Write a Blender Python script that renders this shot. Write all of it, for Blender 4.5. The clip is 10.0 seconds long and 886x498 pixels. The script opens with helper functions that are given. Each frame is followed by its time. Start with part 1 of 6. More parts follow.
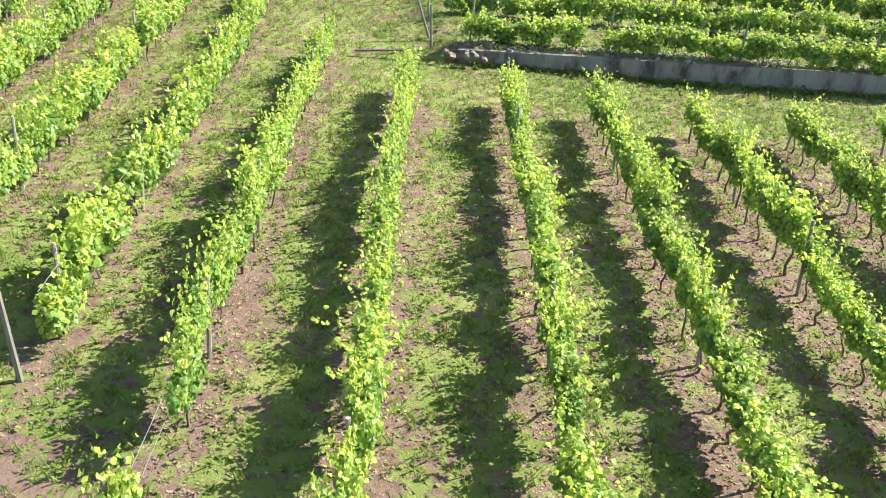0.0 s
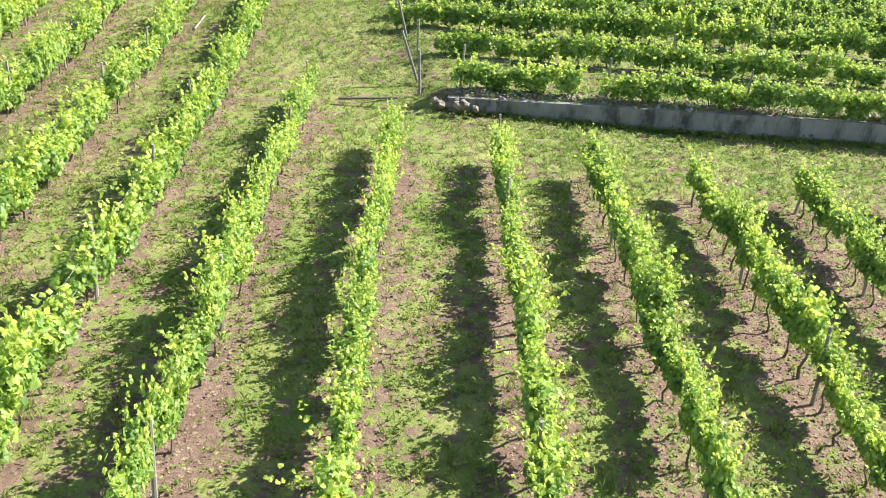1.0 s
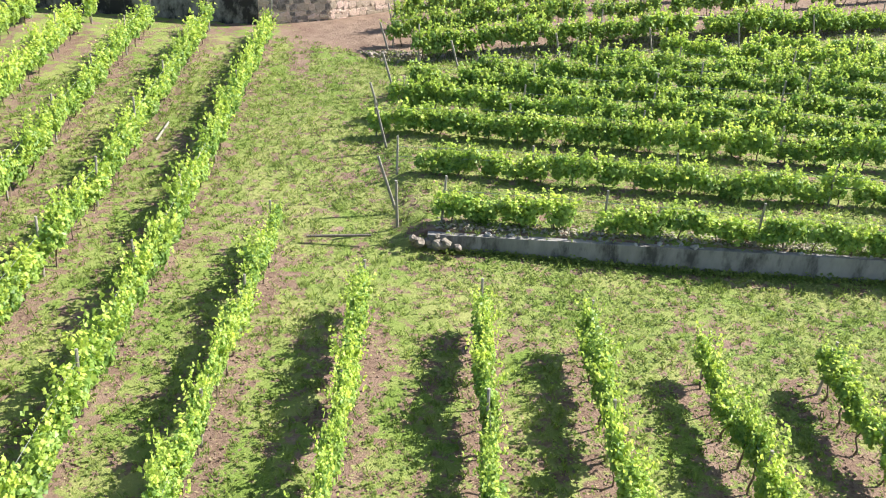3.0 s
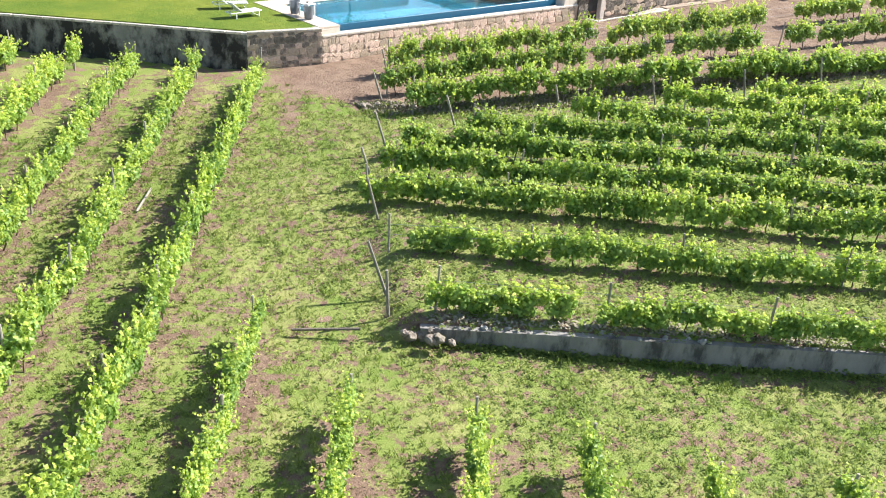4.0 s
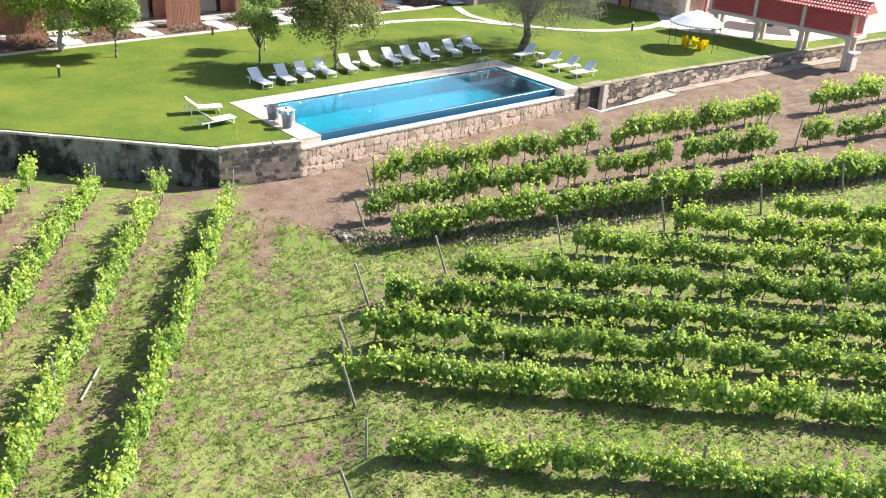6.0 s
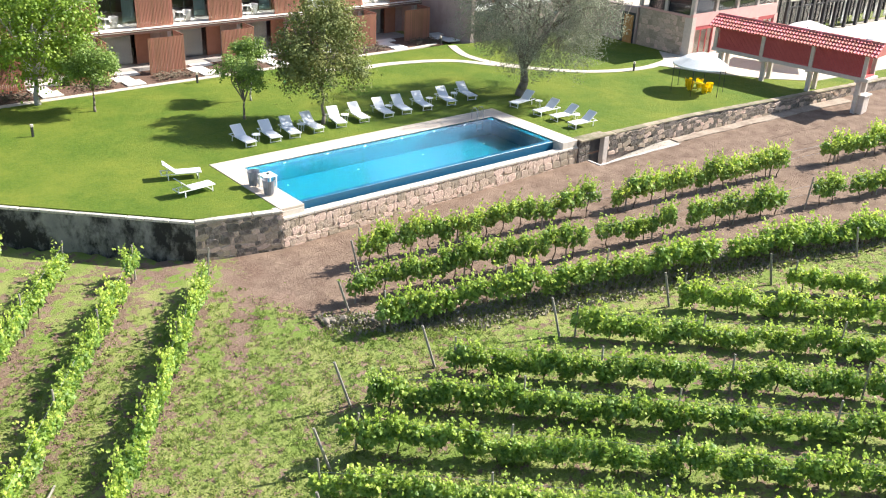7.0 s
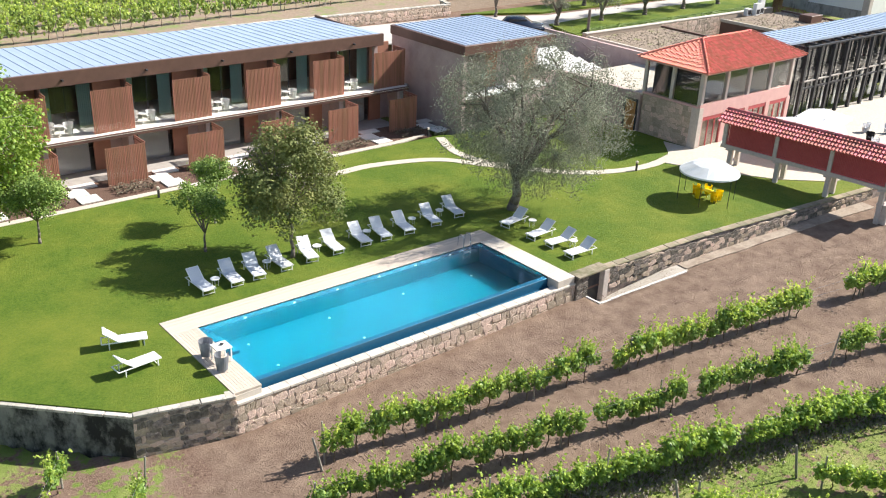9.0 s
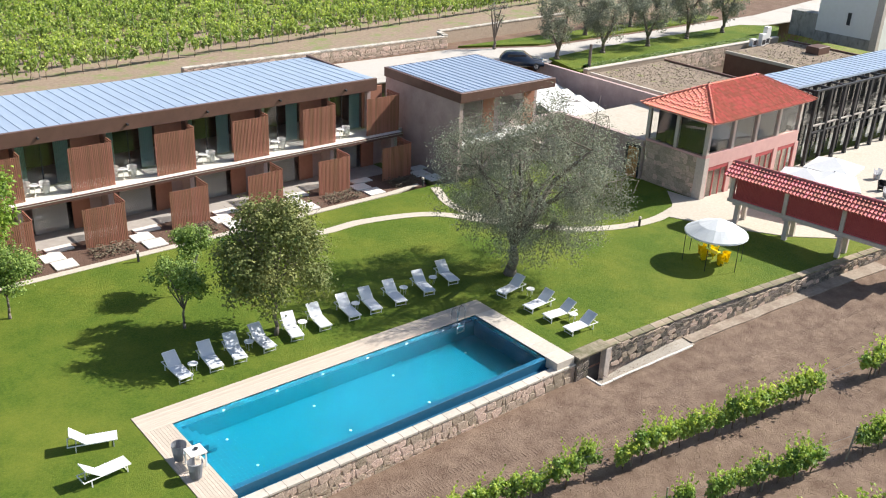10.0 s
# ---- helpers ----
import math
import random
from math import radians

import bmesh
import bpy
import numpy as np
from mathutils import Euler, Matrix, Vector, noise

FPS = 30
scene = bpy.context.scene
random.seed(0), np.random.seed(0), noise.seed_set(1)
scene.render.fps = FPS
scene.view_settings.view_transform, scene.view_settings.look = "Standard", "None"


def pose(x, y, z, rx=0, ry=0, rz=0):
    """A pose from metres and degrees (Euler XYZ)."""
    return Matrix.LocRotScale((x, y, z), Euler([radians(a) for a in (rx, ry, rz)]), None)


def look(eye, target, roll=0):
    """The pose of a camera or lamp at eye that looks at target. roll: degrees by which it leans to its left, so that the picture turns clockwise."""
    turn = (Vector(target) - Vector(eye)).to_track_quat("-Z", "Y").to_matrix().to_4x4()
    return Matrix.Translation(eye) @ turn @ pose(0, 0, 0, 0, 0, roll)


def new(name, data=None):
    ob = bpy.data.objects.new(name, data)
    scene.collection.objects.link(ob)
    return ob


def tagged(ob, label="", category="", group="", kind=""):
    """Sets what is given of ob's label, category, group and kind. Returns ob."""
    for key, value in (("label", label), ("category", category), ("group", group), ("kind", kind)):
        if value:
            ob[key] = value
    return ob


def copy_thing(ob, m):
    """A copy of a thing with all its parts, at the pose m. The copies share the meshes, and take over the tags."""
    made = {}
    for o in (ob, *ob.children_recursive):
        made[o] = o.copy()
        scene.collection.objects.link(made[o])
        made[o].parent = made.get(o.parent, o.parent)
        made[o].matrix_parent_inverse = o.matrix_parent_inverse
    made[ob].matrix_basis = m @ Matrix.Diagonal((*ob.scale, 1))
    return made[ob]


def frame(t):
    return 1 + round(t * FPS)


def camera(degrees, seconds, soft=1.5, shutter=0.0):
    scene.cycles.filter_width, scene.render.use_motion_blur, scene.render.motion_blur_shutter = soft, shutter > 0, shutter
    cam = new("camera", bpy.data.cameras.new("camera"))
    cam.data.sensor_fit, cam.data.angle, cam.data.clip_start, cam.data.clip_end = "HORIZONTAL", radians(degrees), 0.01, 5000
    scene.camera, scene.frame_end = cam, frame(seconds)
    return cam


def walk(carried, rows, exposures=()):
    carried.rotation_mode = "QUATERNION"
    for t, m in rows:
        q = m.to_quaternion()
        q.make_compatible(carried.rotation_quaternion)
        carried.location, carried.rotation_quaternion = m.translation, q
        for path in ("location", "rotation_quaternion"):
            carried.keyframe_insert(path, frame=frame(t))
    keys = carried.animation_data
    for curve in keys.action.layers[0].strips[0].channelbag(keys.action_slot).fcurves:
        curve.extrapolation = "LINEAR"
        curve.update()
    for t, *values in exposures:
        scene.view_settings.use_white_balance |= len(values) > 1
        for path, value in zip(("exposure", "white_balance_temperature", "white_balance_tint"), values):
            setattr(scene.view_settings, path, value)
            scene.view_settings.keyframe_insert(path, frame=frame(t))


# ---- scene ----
cam = camera(50.4, 10.0, soft=1.1)
PATH = [
    (0, (-35.76, -56.115, 6.277), (-34.597, -54.762, 5.372), 3.5),
    (0.5, (-34.884, -55.3, 6.714), (-33.72, -53.946, 5.812), 3.6),
    (1, (-33.94, -54.387, 7.22), (-32.774, -53.032, 6.322), 3.5),
    (1.5, (-33.051, -53.488, 7.756), (-31.885, -52.132, 6.86), 3.5),
    (2, (-32.016, -52.583, 8.42), (-30.856, -51.22, 7.529), 3.2),
    (2.5, (-31.194, -51.742, 9.139), (-30.028, -50.377, 8.257), 3.2),
    (2.7, (-30.9, -51.461, 9.326), (-29.728, -50.092, 8.459), 3.2),
    (3.8, (-29.023, -49.26, 11.35), (-27.85, -47.896, 10.476), 3.3),
    (4, (-28.636, -48.832, 11.68), (-27.462, -47.468, 10.808), 3.4),
    (4.5, (-27.819, -47.797, 12.513), (-26.641, -46.432, 11.647), 3.4),
    (5, (-26.77, -46.59, 13.571), (-25.591, -45.225, 12.708), 3.3),
    (5.5, (-25.687, -45.331, 14.483), (-24.506, -43.965, 13.622), 3.4),
    (7, (-21.611, -41.575, 17.055), (-20.435, -40.192, 16.214), 2.7),
    (7.5, (-20.213, -40.313, 18.059), (-19.038, -38.927, 17.223), 2.6),
    (8, (-18.699, -38.872, 19.192), (-17.523, -37.483, 18.363), 2.5),
    (8.5, (-17.34, -37.443, 20.203), (-16.162, -36.052, 19.38), 2.5),
    (9, (-15.855, -35.879, 21.371), (-14.677, -34.486, 20.551), 2.5),
    (9.5, (-14.52, -34.454, 22.543), (-13.342, -33.06, 21.723), 2.5),
    (10, (-13.045, -32.923, 23.828), (-11.868, -31.529, 23.009), 2.6),
]
walk(cam, [(t, look(eye, target, roll)) for t, eye, target, roll in PATH],
     exposures=[(0.0, 1.40), (2.5, 1.35), (5.5, 1.26), (7.5, 1.17), (9.0, 0.87), (10.0, 0.65)])

# ---- world, sun, exposure ----
SUN = Vector((1.12, -0.33, 1.0)).normalized()
world = bpy.data.worlds.new("world")
scene.world = world
world.use_nodes = True
wn = world.node_tree
sky = wn.nodes.new("ShaderNodeTexSky")
sky.sky_type = "NISHITA"
sky.sun_disc = False
sky.sun_elevation = math.asin(SUN.z)
sky.sun_rotation = math.atan2(SUN.x, SUN.y)
wn.links.new(sky.outputs[0], wn.nodes["Background"].inputs[0])
wn.nodes["Background"].inputs[1].default_value = 0.092
sun_data = bpy.data.lights.new("sun", "SUN")
sun_data.energy, sun_data.angle, sun_data.color = 5.0, radians(0.53), (1.0, 0.965, 0.90)
sun_ob = new("sun", sun_data)
sun_ob.rotation_euler = SUN.to_track_quat("Z", "Y").to_euler()

# ---- materials ----


def mat(name, c1, c2=None, rough=0.7, scale=4.0, metal=0.0, bump=0.0, bscale=None, stretch=(1, 1, 1), rand=0.0, island=0.0,
        spots=None, spot_scale=0.6, spot_range=(0.5, 0.65), transl=0.0, spec=0.4, detail=6.0):
    """A surface of two colours mixed by fine noise, with larger stains, variation between pieces and relief."""
    m = bpy.data.materials.new(name)
    m.use_nodes = True
    t = m.node_tree
    n, l = t.nodes, t.links
    b = n["Principled BSDF"]
    b.inputs["Roughness"].default_value = rough
    b.inputs["Metallic"].default_value = metal
    b.inputs["Specular IOR Level"].default_value = spec
    co = n.new("ShaderNodeTexCoord")
    mp = n.new("ShaderNodeMapping")
    mp.inputs["Scale"].default_value = stretch
    l.new(co.outputs["Object"], mp.inputs[0])
    nz = n.new("ShaderNodeTexNoise")
    nz.inputs["Scale"].default_value = scale
    nz.inputs["Detail"].default_value = detail
    nz.inputs["Roughness"].default_value = 0.65
    l.new(mp.outputs[0], nz.inputs["Vector"])
    ramp = n.new("ShaderNodeMapRange")
    ramp.inputs["From Min"].default_value, ramp.inputs["From Max"].default_value = 0.32, 0.68
    l.new(nz.outputs["Fac"], ramp.inputs["Value"])
    mix = n.new("ShaderNodeMix")
    mix.data_type = "RGBA"
    mix.inputs["A"].default_value = (*c1, 1)
    mix.inputs["B"].default_value = (*(c2 or c1), 1)
    l.new(ramp.outputs[0], mix.inputs["Factor"])
    out = mix.outputs["Result"]
    if spots:
        n2 = n.new("ShaderNodeTexNoise")
        n2.inputs["Scale"].default_value = spot_scale
        n2.inputs["Detail"].default_value = 8.0
        n2.inputs["Roughness"].default_value = 0.7
        l.new(mp.outputs[0], n2.inputs["Vector"])
        r2 = n.new("ShaderNodeMapRange")
        r2.inputs["From Min"].default_value, r2.inputs["From Max"].default_value = spot_range
        l.new(n2.outputs["Fac"], r2.inputs["Value"])
        mx = n.new("ShaderNodeMix")
        mx.data_type = "RGBA"
        mx.inputs["B"].default_value = (*spots, 1)
        l.new(out, mx.inputs["A"])
        l.new(r2.outputs[0], mx.inputs["Factor"])
        out = mx.outputs["Result"]
    for amount, node, sock in ((rand, "ShaderNodeObjectInfo", "Random"), (island, "ShaderNodeNewGeometry", "Random Per Island")):
        if amount:
            o = n.new(node)
            r3 = n.new("ShaderNodeMapRange")
            r3.inputs["To Min"].default_value, r3.inputs["To Max"].default_value = 1 - amount, 1 + amount
            l.new(o.outputs[sock], r3.inputs["Value"])
            hs = n.new("ShaderNodeHueSaturation")
            l.new(r3.outputs[0], hs.inputs["Value"])
            r4 = n.new("ShaderNodeMapRange")
            r4.inputs["To Min"].default_value, r4.inputs["To Max"].default_value = 0.5 + amount * 0.05, 0.5 - amount * 0.05
            l.new(o.outputs[sock], r4.inputs["Value"])
            l.new(r4.outputs[0], hs.inputs["Hue"])
            l.new(out, hs.inputs["Color"])
            out = hs.outputs["Color"]
    l.new(out, b.inputs["Base Color"])
    if bump:
        nb = n.new("ShaderNodeTexNoise")
        nb.inputs["Scale"].default_value = bscale or scale * 2
        nb.inputs["Detail"].default_value = 8.0
        l.new(mp.outputs[0], nb.inputs["Vector"])
        bp = n.new("ShaderNodeBump")
        bp.inputs["Strength"].default_value = 1.0
        bp.inputs["Distance"].default_value = bump
        l.new(nb.outputs["Fac"], bp.inputs["Height"])
        l.new(bp.outputs[0], b.inputs["Normal"])
    if transl:
        tr = n.new("ShaderNodeBsdfTranslucent")
        l.new(out, tr.inputs["Color"])
        ms = n.new("ShaderNodeMixShader")
        ms.inputs[0].default_value = transl
        l.new(b.outputs[0], ms.inputs[1])
        l.new(tr.outputs[0], ms.inputs[2])
        l.new(ms.outputs[0], n["Material Output"].inputs["Surface"])
    return m


VINE_LEAF = mat("vine_leaf", (0.215, 0.37, 0.085), (0.385, 0.52, 0.11), rough=0.45, scale=1.8, island=0.32, rand=0.18, transl=0.55, spec=0.5)
YOUNG_LEAF = mat("young_vine_leaf", (0.34, 0.49, 0.08), (0.53, 0.61, 0.12), rough=0.5, scale=2.2, island=0.3, rand=0.15, transl=0.5)
VINE_WOOD = mat("vine_wood", (0.10, 0.07, 0.045), (0.19, 0.14, 0.10), rough=0.9, scale=9, bump=0.01)
POST_WOOD = mat("post_wood", (0.20, 0.18, 0.15), (0.33, 0.30, 0.25), rough=0.85, scale=6, stretch=(6, 6, 0.6), bump=0.006, rand=0.2)
WIRE = mat("wire", (0.35, 0.35, 0.35), rough=0.45, metal=0.8)
LAWN = mat("lawn", (0.055, 0.108, 0.010), (0.125, 0.18, 0.018), rough=0.85, scale=9, bump=0.04, bscale=45, spots=(0.205, 0.225, 0.03), spot_scale=0.2, spot_range=(0.42, 0.75), spec=0.2, detail=12.0)
WEED = mat("weed_leaf", (0.17, 0.245, 0.05), (0.28, 0.34, 0.088), rough=0.7, scale=0.5, island=0.3, transl=0.5)
STRAW = mat("dry_leaf", (0.33, 0.26, 0.15), (0.24, 0.18, 0.10), rough=0.9, scale=3, island=0.3)
STONE = mat("granite_stone", (0.44, 0.33, 0.25), (0.66, 0.52, 0.41), rough=0.9, scale=4, bump=0.03, rand=0.32, spots=(0.24, 0.17, 0.12), spot_scale=2.2, spot_range=(0.55, 0.75))
MORTAR = mat("lime_mortar", (0.38, 0.295, 0.22), (0.54, 0.43, 0.33), rough=0.95, scale=8, bump=0.02)
PLASTER_OLD = mat("stained_render", (0.20, 0.19, 0.17), (0.30, 0.28, 0.25), rough=0.95, scale=2.0, bump=0.02, stretch=(1, 1, 0.65), spots=(0.03, 0.028, 0.025), spot_scale=0.7, spot_range=(0.43, 0.56))
CONCRETE_OLD = mat("weathered_concrete", (0.30, 0.29, 0.27), (0.40, 0.38, 0.35), rough=0.95, scale=1.6, bump=0.02, stretch=(1, 1, 0.5), spots=(0.15, 0.14, 0.13), spot_scale=1.4, spot_range=(0.5, 0.68))
OLD_CAP = mat("mossy_capstone", (0.24, 0.19, 0.13), (0.42, 0.35, 0.26), rough=0.95, scale=3, bump=0.02, rand=0.3, spots=(0.13, 0.13, 0.06), spot_scale=0.8, spot_range=(0.45, 0.65))
COPING = mat("pale_stone_coping", (0.52, 0.46, 0.39), (0.62, 0.55, 0.47), rough=0.75, scale=5, bump=0.006, spots=(0.45, 0.40, 0.33), spot_scale=1.5, spot_range=(0.55, 0.75), rand=0.08)
CAPSTONE = mat("worn_capstone", (0.45, 0.40, 0.34), (0.62, 0.56, 0.48), rough=0.9, scale=3, bump=0.02, rand=0.25, spots=(0.16, 0.14, 0.12), spot_scale=2, spot_range=(0.55, 0.7))
DECK = mat("pale_decking", (0.50, 0.41, 0.33), (0.60, 0.51, 0.42), rough=0.7, scale=3, stretch=(0.4, 6, 1), rand=0.1)
POOL_TILE = mat("pool_tile", (0.001, 0.102, 0.162), (0.002, 0.134, 0.205), rough=0.3, scale=9, rand=0.05)
# tile of overflow edge and gutter; also paints the shaded east basin wall
POOL_EDGE_AND_SHADE = mat("pool_edge_and_shade_tile", (0.012, 0.085, 0.16), (0.02, 0.12, 0.21), rough=0.3, scale=9)
TERRACOTTA = mat("terracotta_render", (0.36, 0.16, 0.10), (0.43, 0.20, 0.13), rough=0.8, scale=1.5)
PINK = mat("pink_plaster", (0.43, 0.325, 0.30), (0.51, 0.39, 0.36), rough=0.9, scale=1.2, bump=0.006, spots=(0.36, 0.25, 0.22), spot_scale=0.7, spot_range=(0.5, 0.8))
ROSE = mat("rose_plaster", (0.62, 0.36, 0.33), (0.70, 0.43, 0.39), rough=0.85, scale=1.5)
BROWN_METAL = mat("brown_fascia", (0.12, 0.065, 0.05), (0.16, 0.085, 0.065), rough=0.45, scale=1.5)
SLAT = mat("cedar_slat", (0.25, 0.108, 0.07), (0.36, 0.165, 0.105), rough=0.6, scale=3, stretch=(8, 8, 0.7), rand=0.18)
ZINC = mat("zinc_roof", (0.42, 0.50, 0.62), (0.50, 0.58, 0.70), rough=0.38, metal=0.35, scale=0.8, stretch=(3, 0.5, 1), rand=0.06)
ROOF_TILE = mat("red_roof_tile", (0.60, 0.16, 0.11), (0.70, 0.24, 0.17), rough=0.75, scale=4, island=0.18)
ROOF_TILE_OLD = mat("old_red_roof_tile", (0.48, 0.12, 0.11), (0.62, 0.22, 0.20), rough=0.8, scale=4, island=0.3)
RED_PAINT = mat("red_paint", (0.47, 0.08, 0.085), (0.56, 0.115, 0.115), rough=0.5, scale=3)
GRANITE = mat("granite_post", (0.50, 0.43, 0.38), (0.62, 0.54, 0.48), rough=0.85, scale=6, bump=0.01)
WHITE = mat("white_paint", (0.78, 0.77, 0.74), (0.82, 0.81, 0.79), rough=0.6, scale=2)
WHITE_FABRIC = mat("white_fabric", (0.78, 0.79, 0.80), (0.84, 0.85, 0.86), rough=0.9, scale=5, transl=0.15)
GREY_FABRIC = mat("grey_mesh_fabric", (0.62, 0.63, 0.66), (0.70, 0.71, 0.74), rough=0.8, scale=30)
SLATE_FABRIC = mat("slate_weave", (0.27, 0.28, 0.31), (0.36, 0.37, 0.40), rough=0.8, scale=30)
YELLOW = mat("yellow_plastic", (0.88, 0.66, 0.01), (0.92, 0.72, 0.02), rough=0.4, scale=3)
DARK_METAL = mat("dark_metal", (0.035, 0.035, 0.04), (0.06, 0.06, 0.065), rough=0.5, scale=4, metal=0.3)
STEEL = mat("brushed_steel", (0.6, 0.6, 0.62), rough=0.25, metal=1.0)
SAND = mat("sandy_paving", (0.48, 0.42, 0.34), (0.57, 0.51, 0.43), rough=0.9, scale=5, bump=0.01, spots=(0.42, 0.35, 0.25), spot_scale=0.8, spot_range=(0.55, 0.8))
WHITE_SLAB = mat("pale_paving_slab", (0.66, 0.62, 0.56), (0.74, 0.70, 0.64), rough=0.8, scale=3, rand=0.08)
MULCH = mat("bark_mulch", (0.09, 0.05, 0.035), (0.17, 0.10, 0.07), rough=0.95, scale=14, bump=0.04)
ASPHALT = mat("pale_gravel_road", (0.46, 0.42, 0.375), (0.56, 0.52, 0.47), rough=0.95, scale=8, bump=0.01, spots=(0.40, 0.36, 0.31), spot_scale=0.4, spot_range=(0.5, 0.8))
SEDUM = mat("green_roof_planting", (0.24, 0.18, 0.135), (0.36, 0.285, 0.215), rough=0.95, scale=5, bump=0.06, spots=(0.26, 0.27, 0.10), spot_scale=1.1, spot_range=(0.56, 0.66))
CURTAIN = mat("teal_curtain", (0.40, 0.64, 0.62), (0.54, 0.76, 0.73), rough=0.85, scale=2, stretch=(9, 9, 0.3), transl=0.2)
CREAM_CURTAIN = mat("cream_curtain", (0.60, 0.58, 0.54), (0.70, 0.68, 0.63), rough=0.9, scale=2, stretch=(9, 9, 0.3))
STONE_DARK = mat("stained_stone", (0.17, 0.14, 0.115), (0.34, 0.29, 0.24), rough=0.95, scale=4, bump=0.03, rand=0.35, spots=(0.06, 0.052, 0.045), spot_scale=1.4, spot_range=(0.5, 0.66))
# near-black: the shade of unlit rooms put into the colour
ROOM_SHADE = mat("room_shade", (0.03, 0.03, 0.032), (0.045, 0.045, 0.045), rough=0.9, scale=1)
PATIO = mat("grey_patio", (0.34, 0.30, 0.27), (0.42, 0.38, 0.34), rough=0.85, scale=2)
WALL_GREY = mat("damp_concrete", (0.19, 0.18, 0.17), (0.30, 0.28, 0.26), rough=0.95, scale=1.8, bump=0.03, stretch=(1, 1, 0.4), spots=(0.075, 0.07, 0.065), spot_scale=1.3, spot_range=(0.5, 0.64))
# low tone that paints indoor dimness onto room surfaces
ROOM_SHADE_DIM = mat("room_shade_dim", (0.09, 0.08, 0.075), (0.13, 0.115, 0.10), rough=0.9, scale=1)
ORANGE_WOOD = mat("orange_timber", (0.42, 0.19, 0.06), (0.52, 0.26, 0.09), rough=0.6, scale=3, stretch=(6, 6, 0.6))
FAR_LEAF = mat("far_vine_leaf", (0.24, 0.36, 0.09), (0.46, 0.54, 0.16), rough=0.6, scale=0.7, island=0.4, transl=0.4)
OLIVE_LEAF = mat("olive_leaf", (0.23, 0.245, 0.17), (0.36, 0.37, 0.275), rough=0.65, scale=0.8, island=0.3, transl=0.25, spec=0.25)
GREEN_LEAF = mat("broad_leaf", (0.17, 0.27, 0.05), (0.27, 0.37, 0.09), rough=0.55, scale=0.8, island=0.35, transl=0.3)
BRIGHT_LEAF = mat("bright_leaf", (0.17, 0.29, 0.035), (0.30, 0.40, 0.055), rough=0.55, scale=0.8, island=0.3, transl=0.35)
AUTUMN_LEAF = mat("bronze_green_leaf", (0.12, 0.165, 0.045), (0.27, 0.27, 0.085), rough=0.7, scale=0.45, island=0.2, transl=0.25)
BARK = mat("bark", (0.13, 0.105, 0.085), (0.24, 0.20, 0.165), rough=0.95, scale=5, stretch=(3, 3, 0.7), bump=0.03)
PALE_BARK = mat("pale_bark", (0.30, 0.28, 0.25), (0.42, 0.40, 0.36), rough=0.9, scale=5, stretch=(3, 3, 0.7), bump=0.02)
CAR_PAINT = mat("car_paint", (0.02, 0.03, 0.05), (0.025, 0.035, 0.06), rough=0.2, scale=1, spec=0.7)
DRY_SHRUB = mat("dry_shrub", (0.10, 0.075, 0.055), (0.19, 0.16, 0.10), rough=0.9, scale=3, island=0.4)
PALE_GRAVEL = mat("pale_gravel", (0.36, 0.315, 0.26), (0.50, 0.45, 0.385), rough=0.95, scale=14, bump=0.02, spots=(0.30, 0.25, 0.20), spot_scale=0.9, spot_range=(0.5, 0.75))
BRUSH = mat("dead_brush", (0.24, 0.21, 0.155), (0.34, 0.305, 0.225), rough=0.95, scale=4, island=0.2)


def glass(name, tint, rough=0.02):
    m = bpy.data.materials.new(name)
    m.use_nodes = True
    b = m.node_tree.nodes["Principled BSDF"]
    b.inputs["Base Color"].default_value = (*tint, 1)
    b.inputs["Transmission Weight"].default_value = 1.0
    b.inputs["Roughness"].default_value = rough
    b.inputs["IOR"].default_value = 1.33
    return m


def tile_joints(m, size, joint):
    """Lays a square grid of slightly paler joints over a material."""
    t = m.node_tree
    b = t.nodes["Principled BSDF"]
    src = b.inputs["Base Color"].links[0].from_socket
    br = t.nodes.new("ShaderNodeTexBrick")
    br.offset = 0.0
    for key, v in (("Scale", 1.0), ("Mortar Size", joint), ("Mortar Smooth", 0.3), ("Brick Width", size), ("Row Height", size)):
        br.inputs[key].default_value = v
    co = t.nodes.new("ShaderNodeTexCoord")
    t.links.new(co.outputs["Object"], br.inputs["Vector"])
    mx = t.nodes.new("ShaderNodeMix")
    mx.data_type = "RGBA"
    mx.inputs["B"].default_value = (0.002, 0.165, 0.24, 1)
    t.links.new(br.outputs["Fac"], mx.inputs["Factor"])
    t.links.new(src, mx.inputs["A"])
    t.links.new(mx.outputs["Result"], b.inputs["Base Color"])


tile_joints(POOL_TILE, 0.2, 0.012)
WATER = glass("pool_water", (0.86, 0.97, 1.0))
_w = WATER.node_tree
_nz = _w.nodes.new("ShaderNodeTexNoise")
_nz.inputs["Scale"].default_value = 1.6
_bp = _w.nodes.new("ShaderNodeBump")
_bp.inputs["Distance"].default_value = 0.02
_bp.inputs["Strength"].default_value = 0.35
_w.links.new(_nz.outputs["Fac"], _bp.inputs["Height"])
_w.links.new(_bp.outputs[0], _w.nodes["Principled BSDF"].inputs["Normal"])
PANE = glass("window_glass", (0.95, 0.97, 0.97), 0.01)
PANE.node_tree.nodes["Principled BSDF"].inputs["IOR"].default_value = 1.5


